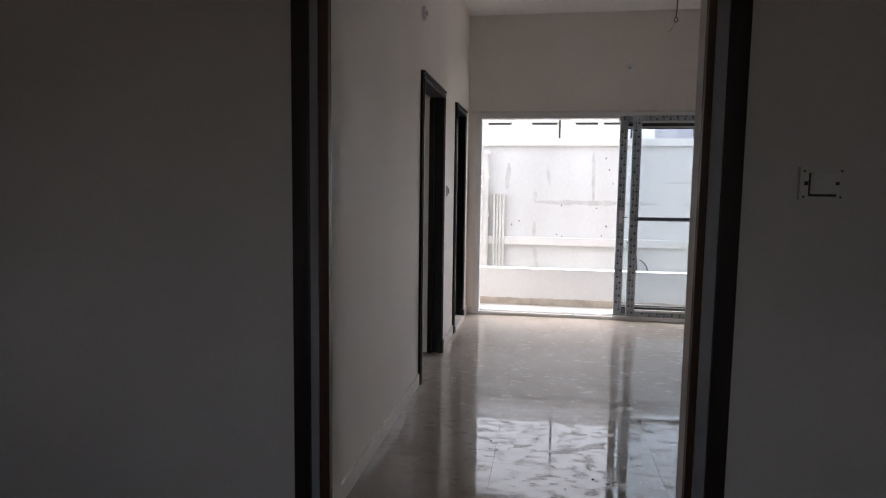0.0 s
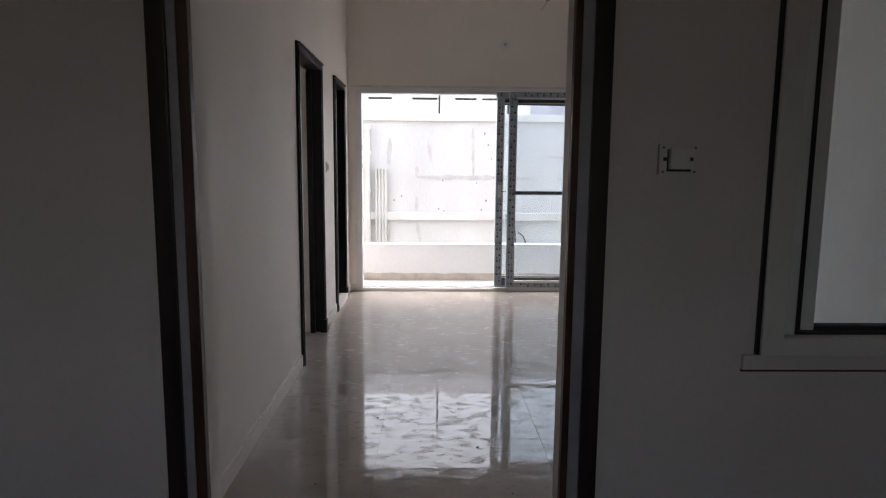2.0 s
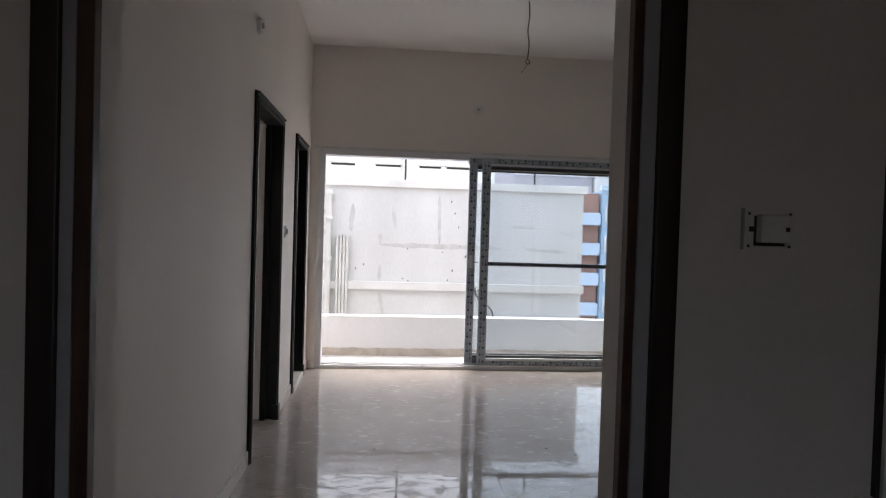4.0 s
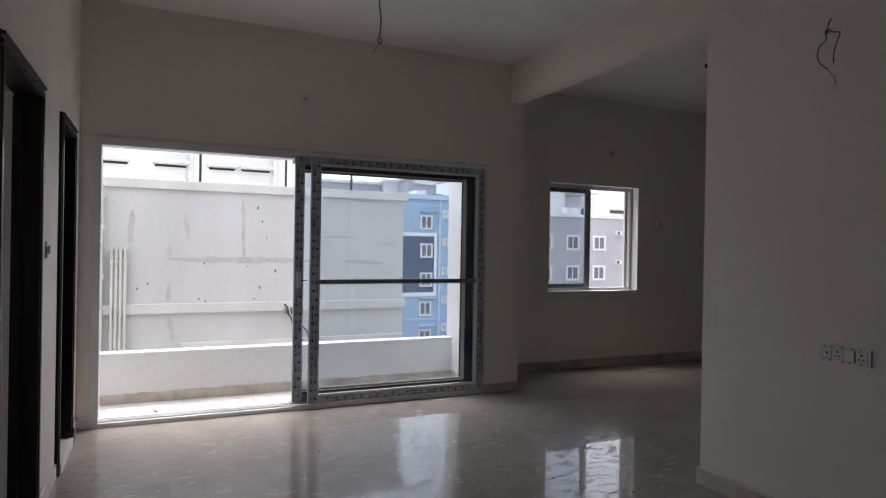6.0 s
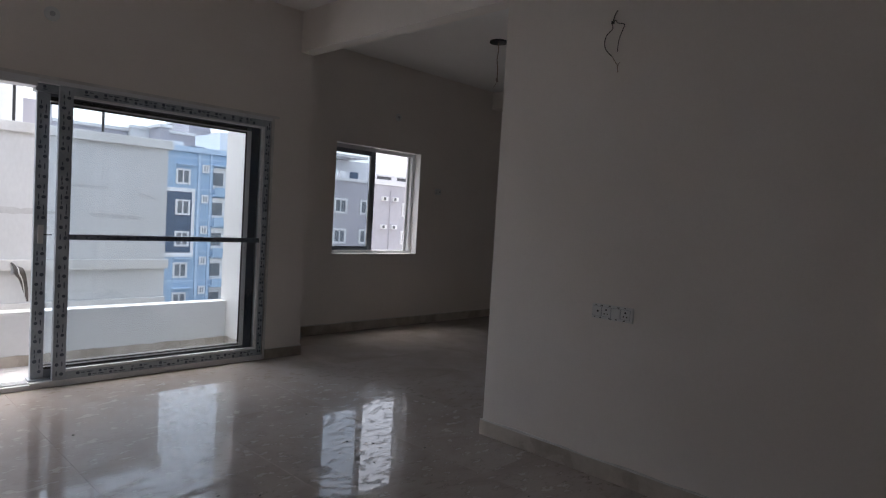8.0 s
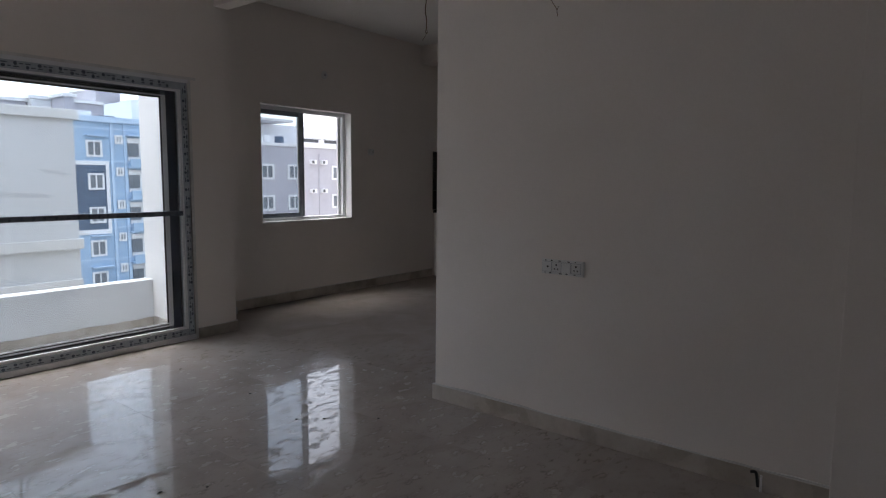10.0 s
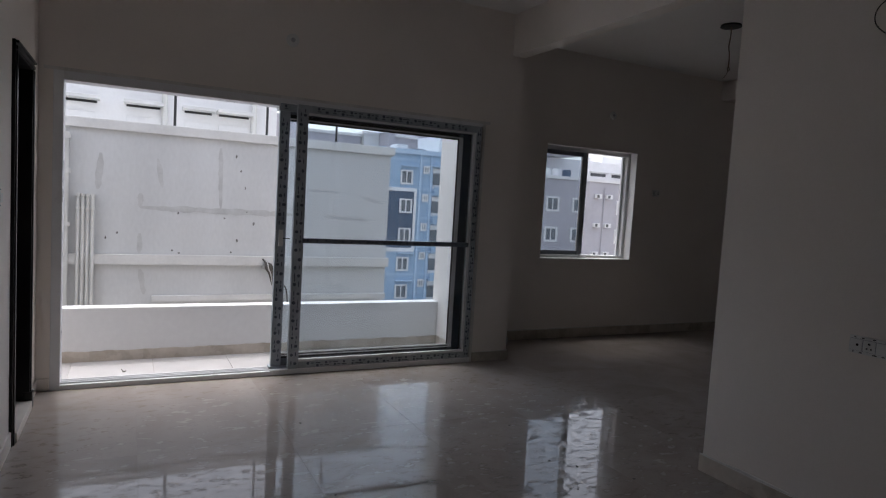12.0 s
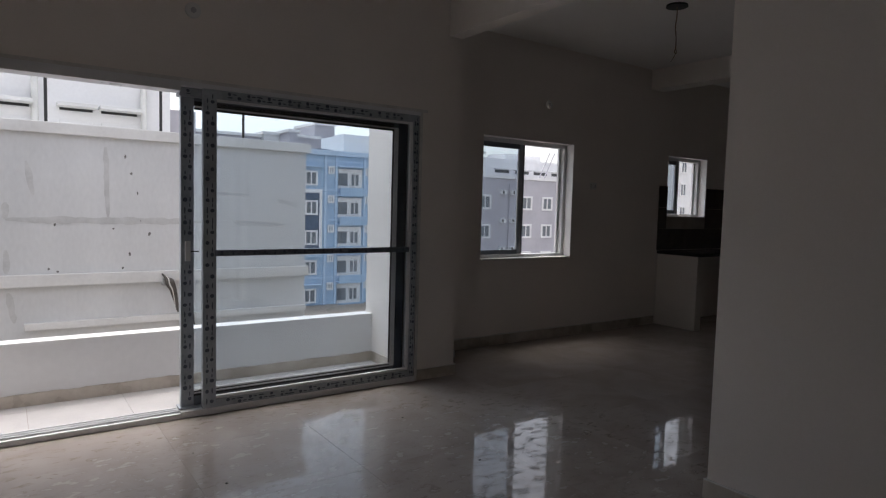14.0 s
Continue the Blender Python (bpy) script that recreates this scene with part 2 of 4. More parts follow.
GREYWALL = surface("lilac_grey_facade", (0.41, 0.40, 0.435), (0.48, 0.47, 0.505), 0.3, (0.8, 0.95), grain=2, bump=0.01)
BRICKRED = surface("red_brown_facade", (0.26, 0.15, 0.12), (0.34, 0.21, 0.17), 0.5, (0.8, 0.95), grain=2, bump=0.01)
ROOM = surface("dim_window_interior", (0.05, 0.055, 0.06), (0.12, 0.125, 0.13), 2, (0.3, 0.5))
# Far panes lifted in tone; the haze before them is put into their colour.
FARPANE = surface("haze_lifted_window_pane", (0.13, 0.15, 0.17), (0.21, 0.23, 0.25), 0.8, (0.3, 0.5))
EARTH = surface("dusty_ground", (0.22, 0.19, 0.16), (0.34, 0.31, 0.27), 0.2, (0.9, 1.0), grain=2)

# ---- building tools ----


def block(bm, x0, x1, y0, y1, z0, z1):
    vs = [bm.verts.new((x, y, z)) for x in (x0, x1) for y in (y0, y1) for z in (z0, z1)]
    a, b, c, d, e, f, g, h = vs
    for q in ((a, b, d, c), (e, g, h, f), (a, e, f, b), (c, d, h, g), (a, c, g, e), (b, f, h, d)):
        bm.faces.new(q)
    return vs


def finish(bm, bevel=0.0, segments=2):
    bmesh.ops.recalc_face_normals(bm, faces=bm.faces)
    if bevel:
        bmesh.ops.bevel(bm, geom=list(bm.edges), offset=bevel, segments=segments, affect="EDGES", profile=0.7)
    return bm


def part(name, bm, material, parent=None, label="", smooth=False):
    me = bpy.data.meshes.new(name)
    bm.to_mesh(me)
    bm.free()
    me.materials.append(material)
    if smooth:
        for p in me.polygons:
            p.use_smooth = True
    ob = new(name, me)
    if parent:
        ob.parent = parent
    if label:
        ob["label"] = label
    return ob


def slab(name, box, material, parent=None, label="", bevel=0.0):
    bm = bmesh.new()
    block(bm, *box)
    return part(name, finish(bm, bevel), material, parent, label)


def thing(name, label, category, at=(0, 0, 0), group="", kind=""):
    ob = new(name)
    ob.location = at
    ob.empty_display_size = 0.1
    return tagged(ob, label, category, group, kind)


def rod(name, points, radius, material, parent=None, label="", closed=False):
    """A round cable or pipe along points, as a mesh."""
    cu = bpy.data.curves.new(name, "CURVE")
    cu.dimensions, cu.bevel_depth, cu.bevel_resolution, cu.resolution_u = "3D", radius, 3, 6
    sp = cu.splines.new("NURBS" if len(points) > 2 else "POLY")
    sp.points.add(len(points) - 1)
    for p, q in zip(sp.points, points):
        p.co = (*q, 1)
    if len(points) > 2:
        sp.use_endpoint_u, sp.order_u = True, 3
    cu.use_fill_caps = True
    tmp = bpy.data.objects.new(name, cu)
    me = bpy.data.meshes.new_from_object(tmp)
    bpy.data.objects.remove(tmp)
    me.materials.clear()
    me.materials.append(material)
    for p in me.polygons:
        p.use_smooth = True
    ob = new(name, me)
    if parent:
        ob.parent = parent
    if label:
        ob["label"] = label
    return ob


def disc(bm, centre, radius, depth, axis, seg=24):
    turn = {"x": Matrix.Rotation(radians(90), 4, "Y"), "y": Matrix.Rotation(radians(90), 4, "X"), "z": Matrix.Identity(4)}[axis]
    bmesh.ops.create_cone(bm, cap_ends=True, segments=seg, radius1=radius, radius2=radius * 0.96, depth=depth, matrix=Matrix.Translation(centre) @ turn)


def welded(bm):
    bmesh.ops.remove_doubles(bm, verts=bm.verts, dist=1e-5)
    return finish(bm)


def wall_x(name, x0, x1, y0, y1, z0, z1, holes, material, label):
    """A wall along x with rectangular holes (xa, xb, za, zb)."""
    bm = bmesh.new()
    cur = x0
    for xa, xb, za, zb in sorted(holes):
        if xa > cur:
            block(bm, cur, xa, y0, y1, z0, z1)
        if za > z0:
            block(bm, xa, xb, y0, y1, z0, za)
        if zb < z1:
            block(bm, xa, xb, y0, y1, zb, z1)
        cur = xb
    if cur < x1:
        block(bm, cur, x1, y0, y1, z0, z1)
    return tagged(part(name, welded(bm), material), label, "wall", kind="structure")


def wall_y(name, x0, x1, y0, y1, z0, z1, holes, material, label):
    bm = bmesh.new()
    cur = y0
    for ya, yb, za, zb in sorted(holes):
        if ya > cur:
            block(bm, x0, x1, cur, ya, z0, z1)
        if za > z0:
            block(bm, x0, x1, ya, yb, z0, za)
        if zb < z1:
            block(bm, x0, x1, ya, yb, zb, z1)
        cur = yb
    if cur < y1:
        block(bm, x0, x1, cur, y1, z0, z1)
    return tagged(part(name, welded(bm), material), label, "wall", kind="structure")


# ---- shell of the flat ----
H = 3.16
EY = -0.038
wall_y("wall_left", -0.15, 0.0, EY + 0.132, 5.01, -0.1, H, [(2.46, 3.30, -0.1, 2.085), (4.035, 4.64, -0.1, 2.09)], PAINT, "cream painted living room wall with two dark door openings")
wall_x("wall_balcony", -0.15, 3.745, 5.01, 5.21, -0.3, H, [(0.085, 3.37, -0.02, 2.155)], PAINT, "cream painted wall around the sliding balcony door")
wall_y("wall_balcony_side", 3.47, 3.745, 5.21, 6.07, -9, H, [], PAINT, "white wall between balcony and dining area")
wall_x("wall_dining", 3.745, 10.5, 5.73, 5.93, -0.3, H, [(4.578, 5.868, 0.895, 2.15), (7.60, 8.45, 1.37, 2.15)], PAINT, "cream dining and kitchen wall with two windows")
wall_y("wall_partition", 3.497, 3.745, EY + 0.132, 2.51, -0.1, H, [], PAINT, "plain cream partition wall with power socket")
wall_x("wall_entry", -3.0, 5.0, EY, EY + 0.132, -0.3, H, [(0.137, 1.315, -0.3, 2.16), (1.810, 3.05, 0.897, 2.08)], CORRIDOR, "grey-cream entrance wall with door opening and window")
wall_x("wall_dining_back", 3.745, 10.5, 1.05, 1.2, -0.1, H, [], PAINT, "plain cream back wall of the dining area")
wall_y("wall_kitchen_end", 10.5, 10.65, 1.05, 5.93, -0.1, H, [], PAINT, "plain cream end wall of the kitchen")
wall_x("wall_bedroom", -3.0, -0.15, 3.65, 3.8, -0.1, H, [], PAINT, "plain cream wall seen through the first doorway")
# Out of sight; the hole is added to light the bedroom.
wall_y("wall_bedroom_outer", -3.15, -3.0, 0.0, 3.8, -0.3, H, [(1.2, 2.5, 0.9, 2.1)], PAINT, "plain cream unseen bedroom wall with an opening added for light")
tagged(slab("corner_pier", (3.40, 3.495, EY + 0.134, 0.385, -0.004, H - 0.002), PAINT, bevel=0.004), "cream plastered pier in the corner by the entrance", "pier", kind="structure")
tagged(slab("beam", (3.615, 3.745, 2.51, 5.01, 2.79, H - 0.002), PAINT, bevel=0.004), "cream plastered ceiling beam over the dining opening", "beam", kind="structure")
tagged(slab("beam", (7.18, 7.42, 1.2, 5.73, 2.92, H - 0.002), PAINT, bevel=0.004), "cream plastered ceiling beam before the kitchen", "beam", kind="structure")
bm = bmesh.new()
block(bm, -3.15, 3.745, EY, 5.21, H, H + 0.14)
block(bm, 3.745, 10.65, EY, 5.93, H, H + 0.14)
tagged(part("ceiling", welded(bm), CEILING), "plain white plastered ceiling", "ceiling", kind="structure")
bm = bmesh.new()
block(bm, -3.15, 3.745, EY, 5.205, -0.14, -0.006)
block(bm, 3.745, 10.65, EY, 5.93, -0.14, -0.006)
floor = tagged(part("floor", finish(bm), GROUT), "polished cream tile floor with smeared dust", "floor", kind="structure")

# corridor outside the entrance
tagged(slab("corridor_floor", (-3.0, 5.0, -3.4, EY, -0.3, -0.065), GRANITE), "black polished granite corridor floor with cement crumbs", "floor", kind="structure")
# Unseen wall; its opening is added to bring daylight into the corridor.
wall_x("wall_corridor_back", -3.0, 5.0, -3.55, -3.4, -0.3, 3.0, [(0.10, 0.92, 1.02, 1.96)], CORRIDOR, "plain unseen corridor wall with an opening added for daylight")
wall_y("wall_corridor_end", 5.0, 5.15, -3.55, 0.17, -0.3, 3.16, [], CORRIDOR, "plain corridor end wall")
wall_y("wall_corridor_window", -3.15, -3.0, -3.55, EY, -0.3, 3.0, [], CORRIDOR, "plain corridor end wall")
tagged(slab("corridor_ceiling", (-3.15, 5.15, -3.55, EY, 3.0, 3.14), CEILING), "plain white corridor ceiling", "ceiling", kind="structure")

# ---- skirting ----


def skirting(box, label="cream marble skirting with a rough plaster edge", pale=False):
    ob = tagged(slab("baseboard", box, PALEMARBLE if pale else MARBLE, bevel=0.002), label, "skirting", kind="structure")
    if pale:
        return ob
    x0, x1, y0, y1, z0, z1 = box
    bm = bmesh.new()
    along_y = (y1 - y0) > (x1 - x0)
    length = (y1 - y0) if along_y else (x1 - x0)
    n = max(2, int(length / 0.12))
    rnd = random.Random(int(length * 1000))
    top = [z1 + 0.002 + 0.012 * rnd.random() for _ in range(n + 1)]
    for k in range(n):
        a, b = k / n, (k + 1) / n
        if along_y:
            vs = block(bm, x0 + 0.003, x1 - 0.003, y0 + a * length, y0 + b * length, z1, z1 + 0.01)
            for v in vs:
                if v.co.z > z1 + 0.005:
                    v.co.z = top[k] if abs(v.co.y - (y0 + a * length)) < 1e-5 else top[k + 1]
        else:
            vs = block(bm, x0 + a * length, x0 + b * length, y0 + 0.003, y1 - 0.003, z1, z1 + 0.01)
            for v in vs:
                if v.co.z > z1 + 0.005:
                    v.co.z = top[k] if abs(v.co.x - (x0 + a * length)) < 1e-5 else top[k + 1]
    part("plaster_edge", finish(bm), PLASTER, ob, "uneven white plaster edge")
    return ob


skirting((0.0, 0.012, EY + 0.132, 2.41, 0.0, 0.085), "pale polished marble skirting", True)
skirting((0.0, 0.012, 3.35, 3.99, 0.0, 0.085), "pale polished marble skirting", True)
skirting((0.0, 0.012, 4.69, 5.01, 0.0, 0.085), "pale polished marble skirting", True)
skirting((0.012, 0.083, 4.996, 5.01, 0.0, 0.085), "pale polished marble skirting", True)
skirting((3.375, 3.757, 4.996, 5.01, 0.0, 0.085))
skirting((3.745, 3.757, 5.01, 5.716, 0.0, 0.085))
skirting((3.745, 7.43, 5.716, 5.73, 0.0, 0.10))
skirting((3.483, 3.497, 0.386, 2.524, 0.0, 0.092))
skirting((3.497, 3.757, 2.51, 2.524, 0.0, 0.092))
skirting((-2.9, -0.15, 3.636, 3.65, 0.0, 0.085))
for x0, x1 in ((-3.0, 0.136), (1.316, 5.0)):
    tagged(slab("corridor_skirting", (x0, x1, EY - 0.016, EY, -0.064, 0.020), GRANITE, bevel=0.002), "black granite corridor skirting", "skirting", kind="structure")

# ---- entrance door frame ----


def entrance_frame():
    f = tagged(new("door_frame"), "dark brown wooden entrance door frame with grey film strips", "door frame", kind="structure")
    y = EY
    slab("jamb", (0.137, 0.185, y - 0.014, y + 0.027, -0.064, 2.16), DARKBROWN, f, bevel=0.003)
    slab("jamb", (1.267, 1.315, y - 0.014, y + 0.027, -0.064, 2.16), DARKBROWN, f, bevel=0.003)
    slab("head", (0.185, 1.267, y - 0.014, y + 0.027, 2.11, 2.16), DARKBROWN, f, bevel=0.003)
    slab("stop", (0.185, 0.238, y + 0.002, y + 0.028, 0.012, 2.11), BROWN, f, "reddish brown inner stop", bevel=0.002)
    slab("stop", (1.218, 1.267, y + 0.002, y + 0.028, 0.012, 2.11), BROWN, f, "reddish brown inner stop", bevel=0.002)
    slab("film_strip", (0.186, 0.209, y - 0.004, y + 0.001, 0.014, 2.10), GREYFILM, f, "grey protective film strip")
    slab("film_strip", (1.237, 1.266, y - 0.004, y + 0.001, 0.014, 2.10), GREYFILM, f, "grey protective film strip")
    slab("reveal", (0.137, 0.230, y + 0.029, y + 0.133, 0.0, 2.16), PAINT, f, "cream plastered reveal")
    slab("reveal", (1.226, 1.315, y + 0.029, y + 0.133, 0.0, 2.16), PAINT, f, "cream plastered reveal")
    slab("reveal", (0.230, 1.226, y + 0.029, y + 0.133, 2.11, 2.16), PAINT, f, "cream plastered reveal")
    return f


entrance_frame()
tagged(slab("door_step", (0.186, 1.266, EY - 0.003, EY + 0.08, -0.064, -0.0205), GRANITE), "black granite riser under the door threshold", "riser", kind="structure")
thr = tagged(slab("door_threshold", (0.186, 1.266, EY - 0.004, EY + 0.085, -0.02, 0.010), WORN, bevel=0.004), "worn brown wooden door threshold with paint spots", "threshold", kind="structure")

# ---- corridor window ----


def corridor_window():
    w = tagged(new("window_1"), "white upvc corridor window with grey casing", "window", kind="structure")
    X0, X1, Z0, Z1 = 1.810, 3.05, 0.897, 2.08
    w.location.y = EY
    for nm, b in (("casing", (X0 - 0.060, X0, -0.02, 0.0, Z0 - 0.048, Z1 + 0.06)), ("casing", (X1, X1 + 0.068, -0.02, 0.0, Z0 - 0.048, Z1 + 0.06)),
                  ("casing", (X0, X1, -0.02, 0.0, Z0 - 0.048, Z0)), ("casing", (X0, X1, -0.02, 0.0, Z1, Z1 + 0.06))):
        slab(nm, b, PLASTIC, w, "pale grey painted casing", bevel=0.002)
    # Solid dark strips take the place of the shade in the joints.
    slab("shadow_gap", (X0 - 0.070, X0 - 0.0605, -0.012, 0.0, Z0 - 0.048, Z1 + 0.06), GASKET, w, "dark strip standing in for the shadow gap beside the casing")
    slab("shadow_gap", (X0 - 0.105, X1 + 0.105, -0.010, 0.0, Z0 - 0.096, Z0 - 0.091), DARKBROWN, w, "dark strip standing in for the shadow gap under the ledge")
    slab("sill", (X0 - 0.105, X1 + 0.11, -0.014, 0.0, Z0 - 0.090, Z0 - 0.049), CORRIDOR, w, "plastered ledge under the window", bevel=0.004)
    for b in ((X0, X0 + 0.052, 0.02, 0.09, Z0, Z1), (X1 - 0.05, X1, 0.02, 0.09, Z0, Z1), (X0 + 0.052, X1 - 0.05, 0.02, 0.09, Z1 - 0.05, Z1)):
        slab("window_frame", b, UPVC, w, bevel=0.003)
    slab("window_frame", (X0 + 0.052, X1 - 0.05, 0.02, 0.09, Z0, Z0 + 0.008), GASKET, w, "dark bottom track")
    s0, s1 = X0 + 0.058, X0 + 0.62
    slab("gasket", (s0, s0 + 0.014, 0.030, 0.07, Z0 + 0.009, Z1 - 0.052), GASKET, w, "black rubber seal")
    slab("sash_stile", (s0 + 0.015, s0 + 0.056, 0.036, 0.075, Z0 + 0.009, Z1 - 0.052), UPVC, w, bevel=0.003)
    slab("sash_stile", (s1, s1 + 0.045, 0.04, 0.075, Z0 + 0.022, Z1 - 0.052), UPVC, w, bevel=0.003)
    slab("sash_rail", (s0 + 0.056, s1, 0.04, 0.075, Z0 + 0.009, Z0 + 0.020), GASKET, w, "dark lower rail")
    slab("sash_rail", (s0 + 0.056, s1, 0.04, 0.075, Z1 - 0.095, Z1 - 0.052), UPVC, w, bevel=0.003)
    p = slab("pane", (s0 + 0.056, X1 - 0.052, 0.055, 0.060, Z0 + 0.018, Z1 - 0.07), PANE, w)
    p.visible_shadow = False


corridor_window()

# ---- side doors ----


def door_set(name, y0, y1, top, label, leaf):
    d = tagged(new(name), label, "door", kind="structure")
    for y, far in ((y0, False), (y1, True)):
        s = -1 if far else 1
        a, b = sorted((y, y + s * 0.055))
        slab("jamb", (-0.10, 0.016, a, b, 0.0 if not far else 0.004, top - 0.055), WOOD, d, bevel=0.004)
        a, b = sorted((y + s * 0.055, y + s * 0.075))
        slab("stop", (-0.10, -0.06, a, b, 0.0, top - 0.075), WOOD, d, bevel=0.003)
    slab("head", (-0.10, 0.016, y0, y1, top - 0.055, top), WOOD, d, bevel=0.004)
    slab("head_moulding", (0.016, 0.030, y0 + 0.004, y1 - 0.004, top - 0.018, top - 0.004), WOOD, d, bevel=0.005)
    slab("head_moulding", (0.016, 0.024, y0 + 0.008, y1 - 0.008, top - 0.050, top - 0.030), WOOD, d, bevel=0.006)
    for y in (y0 + 0.012, y1 - 0.042):
        slab("jamb_bead", (0.016, 0.024, y, y + 0.03, 0.0, top - 0.055), WOOD, d, bevel=0.006)
    slab("plinth", (-0.02, 0.032, y1 - 0.060, y1 + 0.004, 0.0, 0.11), WOOD, d, "dark plinth block", bevel=0.008)
    if leaf:
        lf = slab("leaf", (-0.136, -0.101, y0 + 0.058, y1 - 0.058, 0.03, top - 0.058), WOOD, d, "dark stained closed door leaf", bevel=0.003)
        slab("handle", (-0.102, -0.06, y0 + 0.10, y0 + 0.13, 0.98, 1.10), STEEL, lf, "steel lever handle", bevel=0.005)
    return d


door_set("door_1", 2.415, 3.345, 2.13, "dark stained wooden door frame without a leaf", False)
door_set("door_2", 3.993, 4.685, 2.135, "dark stained wooden door frame with a dark closed leaf", True)
tagged(slab("bathroom_threshold", (-0.12, 0.03, 4.05, 4.685, 0.0, 0.055), PALEMARBLE, bevel=0.004), "cream marble threshold under the bathroom door", "threshold", kind="structure")

# ---- sliding balcony door ----


def dot(bm, u, v, y, ru, rv, upright, seg=10):
    ring = [(u + ru * math.cos(q * 2 * math.pi / seg), v + rv * math.sin(q * 2 * math.pi / seg)) for q in range(seg)]
    bm.faces.new([bm.verts.new((b, y, a) if upright else (a, y, b)) for a, b in ring])


def print_marks(parent, x0, x1, z0, z1, y):
    """Printed roundels and short word-like strokes, in two staggered rows along a film-covered profile that faces the room."""
    bm = bmesh.new()
    upright = (z1 - z0) > (x1 - x0)
    a0, a1 = (z0, z1) if upright else (x0, x1)
    c0, c1 = (x0, x1) if upright else (z0, z1)
    w = c1 - c0
    rnd = random.Random(int(1000 * (x0 + z0 + y)))
    a, k = a0 + 0.03 + 0.05 * rnd.random(), 0
    while a < a1 - 0.05:
        here, there = (c0 + 0.32 * w, c0 + 0.70 * w) if k % 2 else (c0 + 0.68 * w, c0 + 0.30 * w)
        r = min(0.013, 0.21 * w)
        dot(bm, a, here + 0.002 * (rnd.random() - 0.5), y, r * (0.85 + 0.3 * rnd.random()), r * (0.85 + 0.3 * rnd.random()), upright)
        if rnd.random() < 0.85:
            length = 0.014 + 0.012 * rnd.random()
            dot(bm, a + 0.005 * rnd.random(), there, y, length, min(0.0045, 0.09 * w), upright, 8)
        if rnd.random() < 0.7:
            dot(bm, a + 0.034, here, y, 0.012 + 0.006 * rnd.random(), min(0.004, 0.08 * w), upright, 8)
        a += 0.062 + 0.016 * rnd.random()
        k += 1
    return part("printed_marks", bm, INK, parent, "navy printed marks on the film")


def balcony_door():
    d = new("door_3")
    tagged(d, "white upvc sliding balcony door, half open, with printed protective film", "sliding door", kind="structure")
    X0, X1, Z1 = 0.085, 3.345, 2.155
    Y0, Y1 = 4.992, 5.13
    slab("frame_side", (X0, X0 + 0.06, Y0, Y1, 0.0, Z1), UPVC, d, bevel=0.004)
    slab("frame_side", (3.285, X1, 5.031, Y1, 0.0, Z1 - 0.03), UPVC, d, bevel=0.003)
    slab("frame_track_wall", (3.256, 3.284, 5.040, 5.047, 0.05, 2.10), FILM_V, d, "film-covered track wall", bevel=0.002)
    slab("plaster_joint", (X1, 3.371, Y0 + 0.006, Y1, 0.0, Z1), PLASTER, d, "rough plaster joint beside the frame", bevel=0.002)
    slab("frame_head", (X0 + 0.06, 1.56, Y0, Y1, Z1 - 0.06, Z1), UPVC, d, bevel=0.004)
    slab("frame_head", (1.56, X1, Y0, Y1, Z1 - 0.029, Z1), UPVC, d, bevel=0.004)
    slab("frame_head", (1.56, 3.284, 5.034, Y1, Z1 - 0.085, Z1 - 0.030), FILM_H, d, "film-covered inner head", bevel=0.003)
    slab("frame_sill", (X0 + 0.06, 1.56, Y0, Y1, 0.0, 0.035), UPVC, d, bevel=0.003)
    slab("frame_sill", (1.56, X1, Y0, Y1, 0.0, 0.044), UPVC, d, bevel=0.003)
    slab("frame_sill", (1.56, 3.284, 5.034, Y1, 0.045, 0.060), FILM_H, d, "film-covered inner sill", bevel=0.003)
    for y in (5.022, 5.06, 5.098):
        slab("track", (X0 + 0.062, 1.56, y, y + 0.008, 0.035, 0.047), UPVC, d)
    print_marks(d, 1.56, 1.70, 2.075, 2.120, 5.0332)

    # mesh sash nearest the room, film on all four sides with a white inner bead
    f = thing("sash_front", "sliding mesh sash with printed film and dark middle rail", "sash")
    f.parent = d
    x0, x1, z0, z1, y0, y1 = 1.694, 3.331, 0.046, 2.125, 4.988, 5.030
    slab("stile", (x0, x0 + 0.085, y0, y1, z0, z1), FILM_V, f, "printed film-covered stile", 0.004)
    slab("stile", (3.280, x1, y0, y1, z0, z1), FILM_V, f, "printed film-covered stile", 0.004)
    slab("rail", (x0 + 0.085, 3.280, y0 + 0.001, y1 - 0.001, z0, 0.100), FILM_H, f, "printed film-covered rail", 0.004)
    slab("rail", (x0 + 0.085, 3.280, y0 + 0.001, y1 - 0.001, 2.068, z1), FILM_H, f, "printed film-covered rail", 0.004)
    for b in ((x0 + 0.0855, 3.2795, 0.1005, 0.120), (x0 + 0.0855, 3.2795, 2.052, 2.0675), (3.258, 3.2795, 0.120, 2.052)):
        slab("bead", (b[0], b[1], y0 + 0.006, y1 - 0.004, b[2], b[3]), UPVC, f, "white inner bead", 0.002)
    print_marks(f, x0, x0 + 0.085, z0, z1, y0 - 0.0006)
    print_marks(f, 3.280, x1, z0, z1, y0 - 0.0006)
    print_marks(f, x0 + 0.085, 3.280, z0, 0.100, y0 + 0.0004)
    print_marks(f, x0 + 0.085, 3.280, 2.068, z1, y0 + 0.0004)
    slab("mid_rail", (x0 + 0.075, 3.262, y0 - 0.004, y1 - 0.01, 1.052, 1.092), FILM_D, f, "dark film-covered middle rail", 0.003)
    print_marks(f, x0 + 0.085, 3.258, 1.052, 1.092, y0 - 0.0046)
